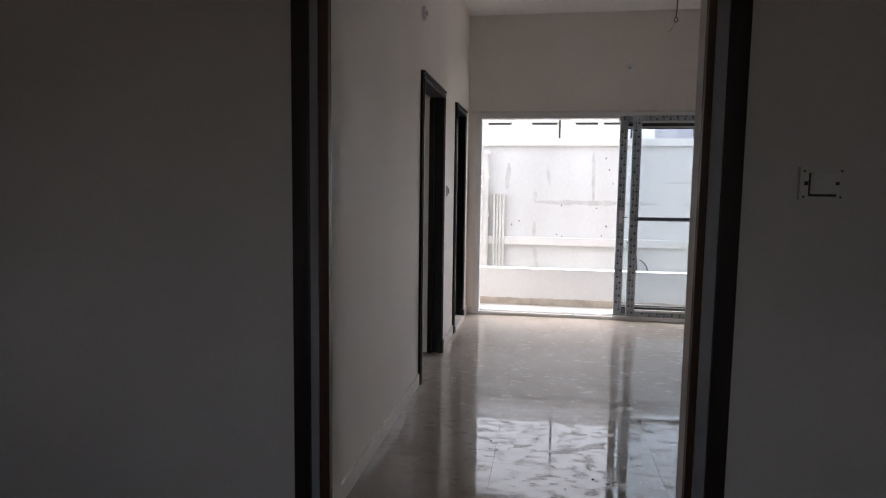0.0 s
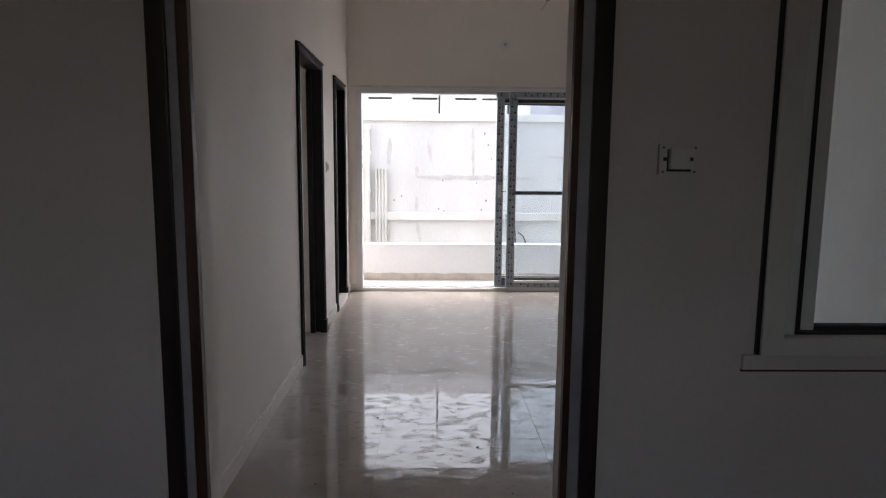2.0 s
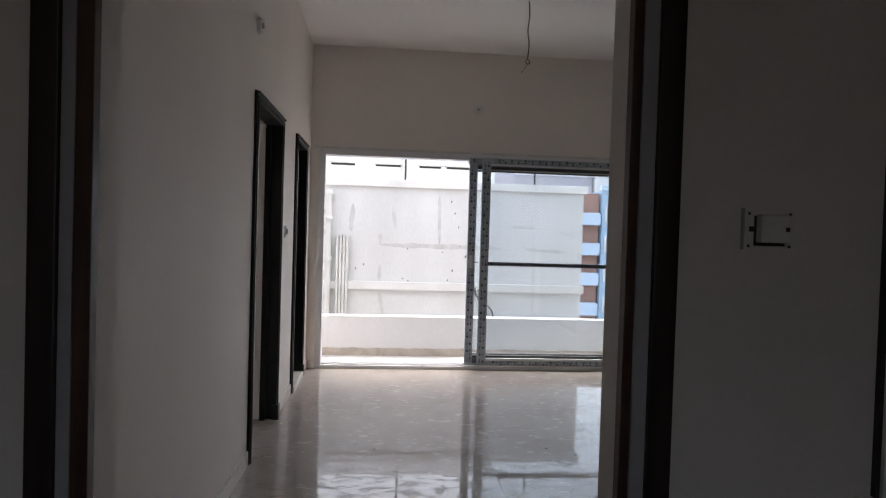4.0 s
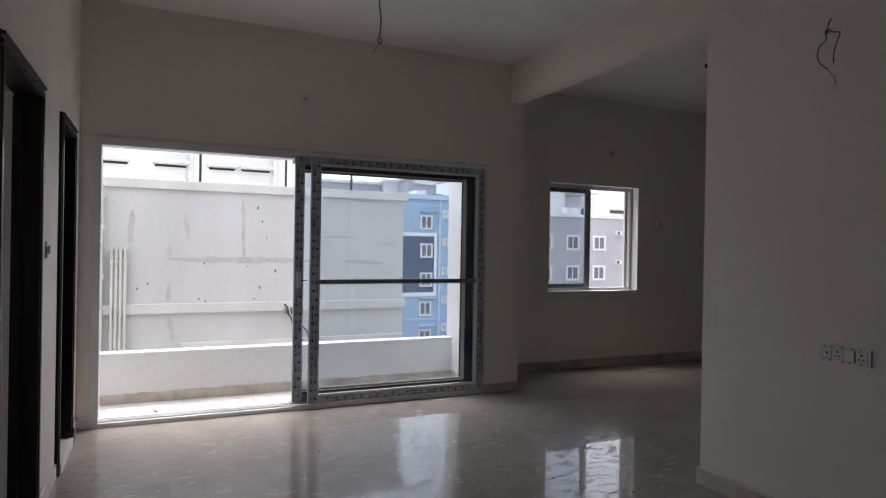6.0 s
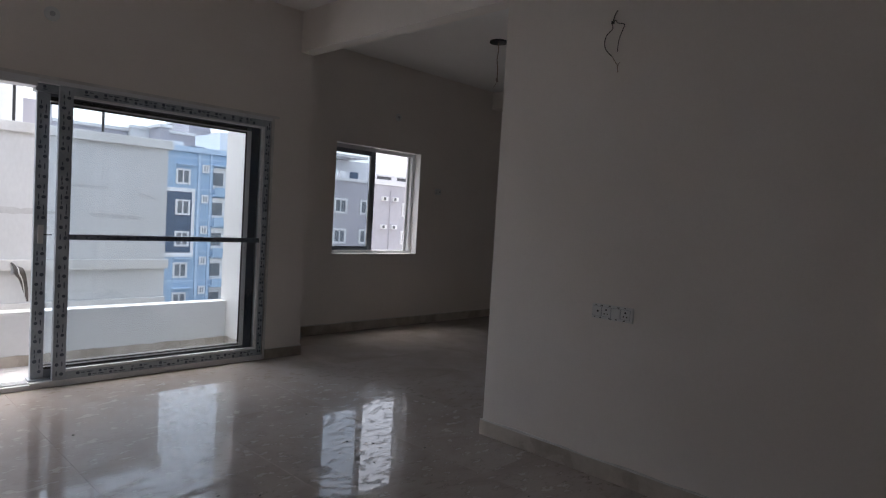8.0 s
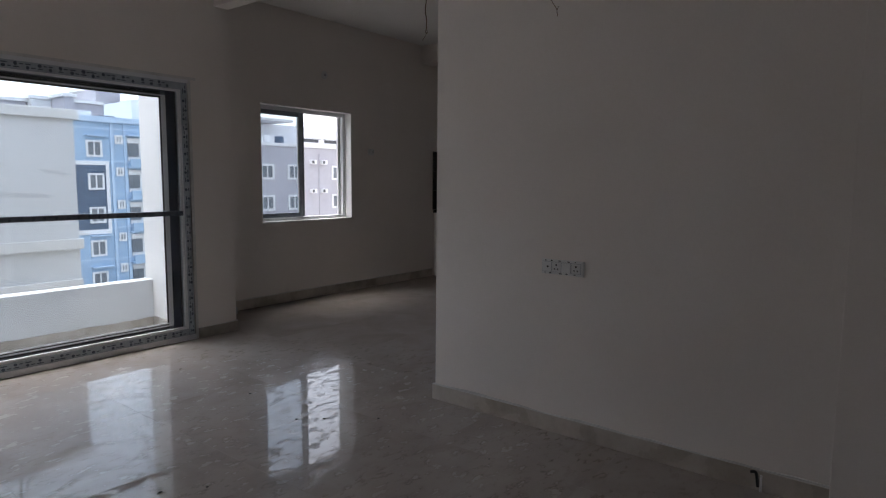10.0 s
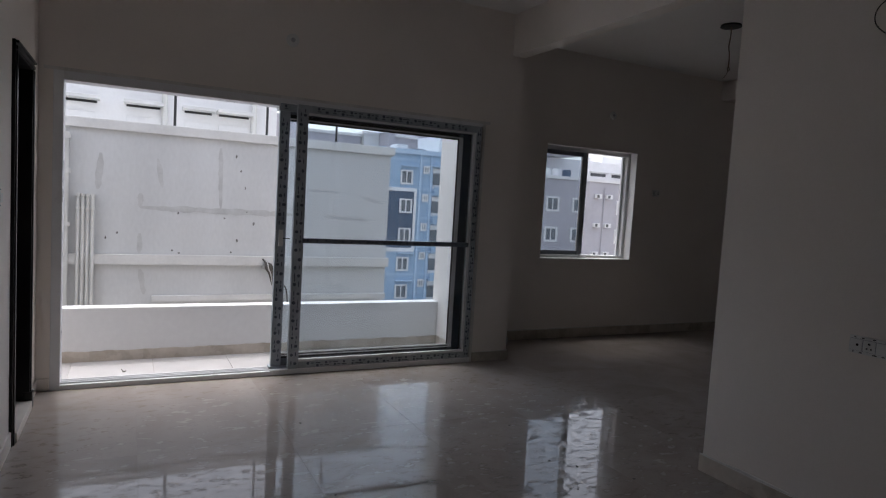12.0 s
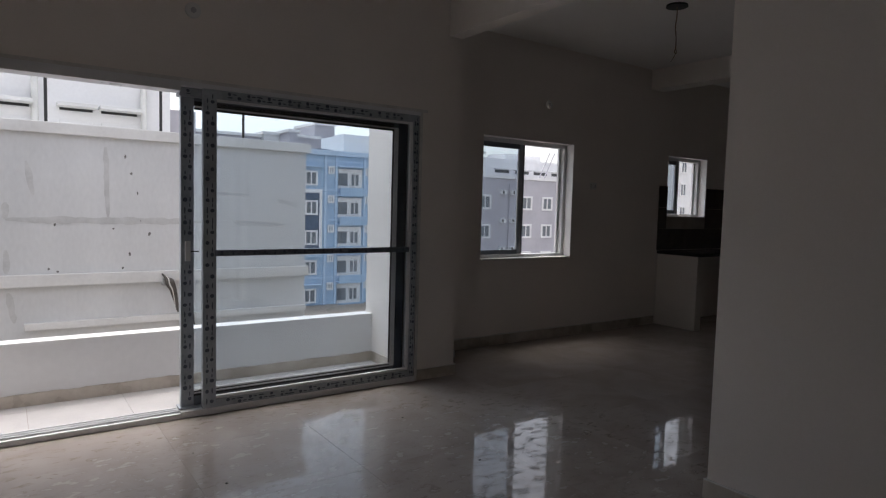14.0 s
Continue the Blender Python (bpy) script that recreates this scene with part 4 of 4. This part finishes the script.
def neighbour_house():
    h = thing("neighbour_house", "weathered white neighbouring house wall with pipes and cement patches", "house", (0, 8.4, -9))
    Y = 0.0

    def bx(nm, x0, x1, y0, y1, z0, z1, mat, lab="", bev=0.0, par=None):
        return slab(nm, (x0, x1, y0, y1, z0 + 9, z1 + 9), mat, par or h, lab, bev)

    wallp = bx("wall", -9.0, 3.82, Y, Y + 0.2, -9, 2.05, NEIGH)
    bx("side_wall", 3.62, 3.82, Y + 0.2, Y + 7, -9, 2.05, NEIGH)
    bx("coping", -9.05, 3.87, Y - 0.05, Y + 0.25, 2.05, 2.165, NEIGHTRIM, "cream plaster coping", 0.01)
    bx("roof", -9, 3.62, Y + 0.2, Y + 7, 1.0, 1.15, NEIGHTRIM, "flat terrace roof")
    bx("band", -9.0, 3.85, Y - 0.06, Y, 0.485, 0.608, NEIGHTRIM, "projecting plaster band", 0.008)
    bx("ledge", 0.80, 3.82, Y - 0.06, Y, 0.035, 0.11, NEIGHTRIM, "short lower plaster ledge", 0.01)
    # thick rainwater pipe with collars
    rod("drain_pipe", [(-0.165, Y - 0.09, 0), (-0.165, Y - 0.09, 10.98)], 0.095, PIPE, h, "thick white rainwater pipe")
    for z in (0.95, 1.55, 1.93):
        bm = bmesh.new()
        disc(bm, (-0.165, Y - 0.09, z + 9), 0.112, 0.05, "z", 20)
        part("pipe_collar", finish(bm), PIPE, h)
    for k in range(4):
        x = 0.022 + 0.049 * k
        rod("conduit", [(x, Y - 0.075, 0), (x, Y - 0.075, 10.28)], 0.018, PIPE, h, "thin white conduit")
    for z in (1.12, 1.27):
        for k in range(4):
            bx("conduit_clip", 0.002 + 0.049 * k, 0.042 + 0.049 * k, Y - 0.098, Y, z, z + 0.03, PIPE)

    def smear(x0, z0, x1, z1, w, seed):
        """A trowelled patch, slightly proud of the wall, of uneven width along its line."""
        rnd = random.Random(seed)
        bm = bmesh.new()
        n = max(6, int(math.hypot(x1 - x0, z1 - z0) / 0.06))
        rows = []
        for k in range(n + 1):
            u = k / n
            cx, cz = x0 + (x1 - x0) * u, z0 + (z1 - z0) * u
            L = math.hypot(x1 - x0, z1 - z0)
            nx, nz = -(z1 - z0) / L, (x1 - x0) / L
            taper = min(1, 3.5 * u + 0.35, 3.5 * (1 - u) + 0.35)
            a, b = (w / 2 * taper * (0.7 + 0.6 * rnd.random()) for _ in range(2))
            rows.append((bm.verts.new((cx + nx * a, Y - 0.004, cz + nz * a + 9)), bm.verts.new((cx - nx * b, Y - 0.004, cz - nz * b + 9))))
        for (a, b), (c, d) in zip(rows, rows[1:]):
            bm.faces.new((a, b, d, c))
        r = bmesh.ops.extrude_face_region(bm, geom=list(bm.faces))
        for v in (g for g in r["geom"] if isinstance(g, bmesh.types.BMVert)):
            v.co.y += 0.0038
        part("cement_patch", finish(bm), PATCHM, wallp, "grey trowelled cement patch")

    for k, q in enumerate(((0.66, 1.17, 2.55, 1.16, 0.07), (0.66, 1.17, 0.66, 1.34, 0.06), (1.57, 1.20, 1.55, 1.95, 0.05), (0.21, 1.36, 0.24, 1.78, 0.07), (0.90, 1.42, 0.84, 1.76, 0.05),
                         (0.66, 0.62, 0.66, 0.86, 0.06), (0.67, 0.43, 0.72, 0.12, 0.06), (2.65, 1.50, 3.1, 1.49, 0.04), (2.9, 1.16, 3.55, 1.13, 0.06), (3.45, 1.44, 3.72, 1.38, 0.05), (-1.6, 1.3, -0.6, 1.28, 0.06))):
        smear(*q, 11 + k)
    rnd = random.Random(5)
    for x, z in ((1.74, 1.86), (1.80, 1.68), (1.86, 1.47), (1.89, 1.17), (1.98, 1.02), (0.42, 0.86), (1.02, 0.66), (1.10, 0.63), (1.71, 0.65), (1.78, 0.80), (0.30, 0.80), (1.62, 1.08), (1.08, 1.12)):
        bm = bmesh.new()
        w, t = 0.006 + 0.007 * rnd.random(), 0.010 + 0.016 * rnd.random()
        lean = 0.4 * (rnd.random() - 0.5)
        for dy in (-0.004, 0.0):
            ring = [bm.verts.new((x + w * (0.7 + 0.5 * rnd.random()) * math.cos(q * 0.898) + lean * t * math.sin(q * 0.898), Y + dy, z + 9 + t * (0.7 + 0.5 * rnd.random()) * math.sin(q * 0.898))) for q in range(7)]
            bm.faces.new(ring)
        v = list(bm.verts)
        for q in range(7):
            bm.faces.new((v[q], v[(q + 1) % 7], v[7 + (q + 1) % 7], v[7 + q]))
        part("weep_hole", finish(bm), HOLE, h, "small dark hole")
    for x in (1.02, 2.12, 3.05, -0.9):
        rod("post", [(x, Y + 0.1, 11.1), (x, Y + 0.1, 12.4)], 0.016, BLACK, h, "thin black terrace post")
    # bundle of loose cables under the band
    for k in range(6):
        a = 0.012 * k
        rod("cable", [(2.10 + a, Y - 0.065, 9.575 - 0.012 * k), (2.13 + a, Y - 0.13, 9.53), (2.12 + 1.5 * a, Y - 0.15, 9.46 + 0.01 * (k % 2)), (2.17 + a, Y - 0.12, 9.41), (2.20 + a, Y - 0.09, 9.33 - 0.02 * k), (2.225 + 0.6 * a, Y - 0.075, 9.26 - 0.025 * k)], 0.010, PIPE if k == 2 else CABLE, h, "loose cable")
    bm = bmesh.new()
    block(bm, 2.10, 2.19, Y - 0.10, Y, 9.445, 9.52)
    part("cable_bracket", finish(bm, 0.008), STEEL, h, "small grey cable bracket")
    rod("cable", [(2.30, Y - 0.075, 9.30), (2.39, Y - 0.09, 9.24), (2.43, Y - 0.08, 9.12), (2.44, Y - 0.075, 8.95)], 0.010, CABLE, h, "hanging cable end")
    return h


neighbour_house()


def terrace_block():
    h = thing("terrace_building", "white terrace building with window shades and pipes", "house", (0, 14, -9))
    slab("wall", (-12, 3.35, 0, 6, 0, 12.75), WHITEWALL, h)
    slab("parapet", (-12.1, 3.45, -0.12, 0.1, 12.75, 13.5), WHITEWALL, h, "white parapet", 0.01)
    for x0, x1 in ((-0.62, -0.05), (0.45, 1.05), (1.50, 2.02), (2.16, 2.76), (-1.8, -1.1), (-2.9, -2.3)):
        w = slab("window_box", (x0, x1, -0.02, 0.1, 11.1, 11.78), WHITEWALL, h, "white shuttered window", 0.01)
        slab("shade", (x0 - 0.05, x1 + 0.05, -0.35, 0.0, 12.0, 12.06), NEIGHTRIM, w, "thin concrete window shade", 0.005)
        slab("dark_strip", (x0, x1, -0.026, -0.02, 11.95, 11.995), BLACK, w, "thin dark strip under the concrete slab")
    for x in (1.13, 2.86, -0.9):
        rod("pipe", [(x, -0.1, 0), (x, -0.1, 12.5)], 0.055, PIPE, h, "white drain pipe")
    slab("side_block", (3.30, 3.9, 0.3, 4, 0, 12.2), GREYWALL, h, "grey stair block")
    return h


terrace_block()


def far_window(parent, x, z, w, hgt, frame_mat, d=-0.15, t=0.22, y=0.0):
    f = thing("window", "", "")
    f.parent = parent
    f.location.y = y
    for b in ((x - w / 2 - t, x - w / 2, z - hgt / 2 - t, z + hgt / 2 + t), (x + w / 2, x + w / 2 + t, z - hgt / 2 - t, z + hgt / 2 + t),
              (x - w / 2, x + w / 2, z - hgt / 2 - t, z - hgt / 2), (x - w / 2, x + w / 2, z + hgt / 2, z + hgt / 2 + t), (x - 0.05, x + 0.05, z - hgt / 2, z + hgt / 2)):
        slab("frame", (b[0], b[1], d, 0.0, b[2], b[3]), frame_mat, f)
    slab("pane", (x - w / 2, x + w / 2, -0.03, -0.01, z - hgt / 2, z + hgt / 2), FARPANE, f)


def blue_block():
    h = thing("blue_apartment_building", "light blue apartment building with white windows and balconies", "apartment building", (0, 60, -9))

    def bx(nm, x0, x1, y0, y1, z0, z1, mat, lab="", par=None):
        return slab(nm, (x0, x1, y0, y1, z0 + 9, z1 + 9), mat, par or h, lab)

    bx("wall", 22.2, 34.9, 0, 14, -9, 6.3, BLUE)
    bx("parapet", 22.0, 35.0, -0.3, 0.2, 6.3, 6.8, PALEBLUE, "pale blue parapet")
    # brown side wing with balconies
    bx("wing", 19.0, 22.0, 0.4, 12, -9, 6.0, BRICKRED, "red-brown side wing")
    for z in (-6.0, -3.0, 0.0, 3.0):
        bx("wing_balcony", 19.6, 21.8, -0.8, 0.4, z - 0.2, z + 1.0, PALEBLUE, "pale wing balcony")
    for z in (3.92, 0.97, -2.06, -5.1, -8.0):
        far_window(h, 26.0, z + 9, 1.05, 1.15, WHITEWALL, y=-0.13 if -3.4 < z < 2.4 else 0.0, t=0.16)
        far_window(h, 22.9, z + 9, 0.5, 1.3, WHITEWALL, t=0.15)
        far_window(h, 28.2, z + 9.9, 0.38, 0.5, WHITEWALL, t=0.15)
        far_window(h, 32.4, z + 9.9, 0.38, 0.5, WHITEWALL, t=0.15)
        # recessed balcony bay
        bx("bay", 29.0, 31.7, -0.06, 0.0, z - 1.0, z + 1.1, WHITEWALL, "white balcony recess")
        far_window(h, 29.5, z + 9, 0.9, 1.15, FARPANE, d=-0.06, t=0.05, y=-0.06)
        far_window(h, 30.85, z + 9, 0.85, 1.15, WHITEWALL, d=-0.08, t=0.10, y=-0.06)
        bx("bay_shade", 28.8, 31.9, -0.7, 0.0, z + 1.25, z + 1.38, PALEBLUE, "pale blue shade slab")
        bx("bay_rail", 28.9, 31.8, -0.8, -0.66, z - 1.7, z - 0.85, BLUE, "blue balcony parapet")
        if not -3.4 < z < 2.4:
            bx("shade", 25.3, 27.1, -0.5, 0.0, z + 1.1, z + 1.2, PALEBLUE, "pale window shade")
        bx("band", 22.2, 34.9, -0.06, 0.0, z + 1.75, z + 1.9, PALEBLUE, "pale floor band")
    for x in (27.55, 28.75, 32.0):
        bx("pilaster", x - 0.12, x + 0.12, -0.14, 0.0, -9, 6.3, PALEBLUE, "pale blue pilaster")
    bx("panel", 23.4, 26.9, -0.13, -0.062, -3.4, 2.45, NAVY, "slate blue recessed panel")
    bx("panel_frame", 23.1, 27.2, -0.16, 0.0, 2.45, 2.8, WHITEWALL, "white panel surround")
    bx("panel_frame", 23.1, 27.2, -0.16, 0.0, -3.8, -3.4, WHITEWALL, "white panel surround")
    bx("panel_frame", 26.9, 27.2, -0.16, 0.0, -3.4, 2.45, WHITEWALL, "white panel surround")
    bx("panel_frame", 23.1, 23.4, -0.16, 0.0, -3.4, 2.45, WHITEWALL, "white panel surround")
    bx("penthouse", 31.5, 34.8, 4, 10, 6.3, 9.0, WHITEWALL, "white roof room")
    bx("tank", 25.6, 26.8, 2, 4, 6.3, 7.4, WHITEWALL, "white roof tank")
    bx("tank", 27.6, 28.9, 2, 4, 6.3, 7.1, NAVY, "dark roof tank")
    return h


blue_block()


def grey_block():
    h = thing("grey_apartment_building", "lilac-grey apartment building with white framed windows", "apartment building", (0, 62, -9))

    def bx(nm, x0, x1, y0, y1, z0, z1, mat, lab="", par=None):
        return slab(nm, (x0, x1, y0, y1, z0 + 9, z1 + 9), mat, par or h, lab)

    bx("wall", 35.3, 68.0, -2, 12, -9, 5.1, GREYWALL)
    bx("parapet", 35.2, 68.1, -2.15, -1.9, 5.1, 5.45, WHITEWALL, "pale parapet cap")
    for x in (37.0, 40.6, 44.4, 48.2, 55.0, 58.6, 62.4):
        for z in (2.15, -1.4, -4.9):
            far_window(h, x + 0.2, z + 9, 1.4, 1.3, WHITEWALL, y=-2.0, t=0.24)
    for x in (51.2, 52.9):
        for z in (3.4, -0.1, -3.6):
            u = bx("air_conditioner", x - 0.42, x + 0.42, -2.4, -2.0, z - 0.26, z + 0.26, WHITEWALL, "white outdoor air conditioner")
            bx("grille", x - 0.32, x + 0.02, -2.42, -2.4, z - 0.18, z + 0.18, ROOM, "dark fan grille", u)
    for x in (52.25,):
        rod("pipe", [(x, -2.1, 0), (x, -2.1, 13.4)], 0.06, GREYWALL, h, "drain pipe")
    bx("roof_room", 36, 47, 3, 9, 5.1, 8.6, WHITEWALL, "white roof room")
    bx("roof_room", 47, 74, 6, 10, 5.1, 8.3, WHITEWALL, "white roof room")
    bx("roof_room", 60, 67, 8, 12, 8.3, 9.3, WHITEWALL, "upper white roof room")
    for x in (56.5, 60.2, 63.8, 67.4):
        bx("roof_opening", x, x + 2.6, 5.95, 5.999, 6.35, 6.75, ROOM, "dark opening in the roof room")
        bx("roof_shade", x - 0.2, x + 2.8, 5.5, 5.999, 6.8, 6.95, NEIGHTRIM, "thin shade slab")
    bx("roof_slab", 46.5, 52, 2.5, 9, 8.4, 8.7, NEIGHTRIM, "roof slab")
    for x in (45.0, 46.4, 47.9):
        bm = bmesh.new()
        disc(bm, (x, 0.0, 14.75), 0.55, 1.2, "z", 16)
        part("water_tank", finish(bm), NAVY if x > 47 else WHITEWALL, h, "roof water tank")
    # ladder on the roof
    rod("ladder_rail", [(59.0, 0, 14.2), (61.0, 0, 18.0)], 0.08, GREYWALL, h)
    rod("ladder_rail", [(59.9, 0, 14.2), (61.9, 0, 18.0)], 0.08, GREYWALL, h)
    return h


grey_block()


def plain_house(name, label, x0, x1, y0, y1, top, mat, windows):
    h = thing(name, label, "apartment building", ((x0 + x1) / 2, y0, -9))
    hw = (x1 - x0) / 2
    slab("wall", (-hw, hw, 0, y1 - y0, 0, top + 9), mat, h)
    slab("roof", (-hw - 0.3, hw + 0.3, -0.3, y1 - y0, top + 9, top + 9.4), WHITEWALL, h, "white roof edge")
    for k in range(windows):
        x = -hw + (k + 0.5) * 2 * hw / windows
        for z in (top - 1.8, top - 4.9, top - 8.0):
            far_window(h, x, z + 9, 1.0, 1.4, WHITEWALL)


plain_house("white_apartment_building", "white apartment building seen from the kitchen window", 70, 104, 52, 64, 9.5, WHITEWALL, 8)
SKYLINE = ((6, 31.4, 91, 10.7, GREYWALL), (31.6, 35.7, 90, 11.1, WHITEWALL), (33.9, 35.0, 86, 11.3, GREYWALL), (35.9, 40.9, 92, 11.3, GREYWALL), (41.1, 44.5, 94, 13.7, GREYWALL), (44.7, 56, 91, 11.9, WHITEWALL))
for q in SKYLINE:
    plain_house("distant_roof_block", "pale hazy roof block beyond the terrace", q[0], q[1], q[2], q[2] + 8, q[3], q[4], 0)

tagged(slab("ground", (-400, 500, -400, 600, -9.3, -9.0), EARTH), "dusty ground between the buildings", "ground", kind="structure")

# ---- tiles, last ----
tile_meshes = {}


def tile_piece(x0, x1, y0, y1, ztop, parent, mat, thick=0.006, name="tile", upright=False):
    key = (round(x1 - x0, 3), round(y1 - y0, 3), mat.name, upright)
    if key not in tile_meshes:
        bm = bmesh.new()
        w, d = x1 - x0, y1 - y0
        if upright:
            block(bm, 0, w, -thick, 0, 0, d)
        else:
            block(bm, 0, w, 0, d, -thick, 0)
            bmesh.ops.recalc_face_normals(bm, faces=bm.faces)
            bmesh.ops.bevel(bm, geom=[e for e in bm.edges if all(v.co.z > -1e-6 for v in e.verts)], offset=0.0002, segments=1, affect="EDGES")
        bmesh.ops.recalc_face_normals(bm, faces=bm.faces)
        me = bpy.data.meshes.new(name)
        bm.to_mesh(me)
        bm.free()
        me.materials.append(mat)
        tile_meshes[key] = me
    ob = new(name, tile_meshes[key])
    ob.parent = parent
    ob.location = (x0, ztop, y0) if upright else (x0, y0, ztop)
    return ob


def lay(parent, rect, origin, size, ztop, mat, gap=0.0005):
    X0, X1, Y0, Y1 = rect
    i0, i1 = math.floor((X0 - origin[0]) / size[0]), math.ceil((X1 - origin[0]) / size[0])
    j0, j1 = math.floor((Y0 - origin[1]) / size[1]), math.ceil((Y1 - origin[1]) / size[1])
    for i in range(i0, i1):
        for j in range(j0, j1):
            a, b = max(X0, origin[0] + i * size[0]), min(X1, origin[0] + (i + 1) * size[0])
            c, d = max(Y0, origin[1] + j * size[1]), min(Y1, origin[1] + (j + 1) * size[1])
            if b - a > 0.03 and d - c > 0.03:
                tile_piece(a + gap / 2, b - gap / 2, c + gap / 2, d - gap / 2, ztop, parent, mat)


lay(floor, (-3.0, 3.745, EY + 0.087, 5.0), (0.612, 1.29), (0.8, 0.8), 0.0, TILE)
lay(floor, (3.745, 10.5, 1.2, 5.73), (0.612, 1.29), (0.8, 0.8), 0.0, TILE)
bal = bpy.data.objects["balcony_floor"]
lay(bal, (-0.30, 3.47, 5.21, 5.95), (0.15, 5.21), (0.6, 0.6), -0.05, BALTILE, 0.003)
for i in range(10):
    for j in range(3):
        a = 7.43 + 0.30 * i
        c = 0.945 + 0.27 * j
        if a < 8.45 and a + 0.3 > 7.6 and c + 0.27 > 1.37:
            if a < 7.6:
                tile_piece(a, 7.595, c, c + 0.267, 5.7215, splash, SPLASH, upright=True)
            elif a + 0.3 > 8.45:
                tile_piece(8.455, a + 0.298, c, c + 0.267, 5.7215, splash, SPLASH, upright=True)
            continue
        tile_piece(a, a + 0.298, c, c + 0.267, 5.7215, splash, SPLASH, upright=True)
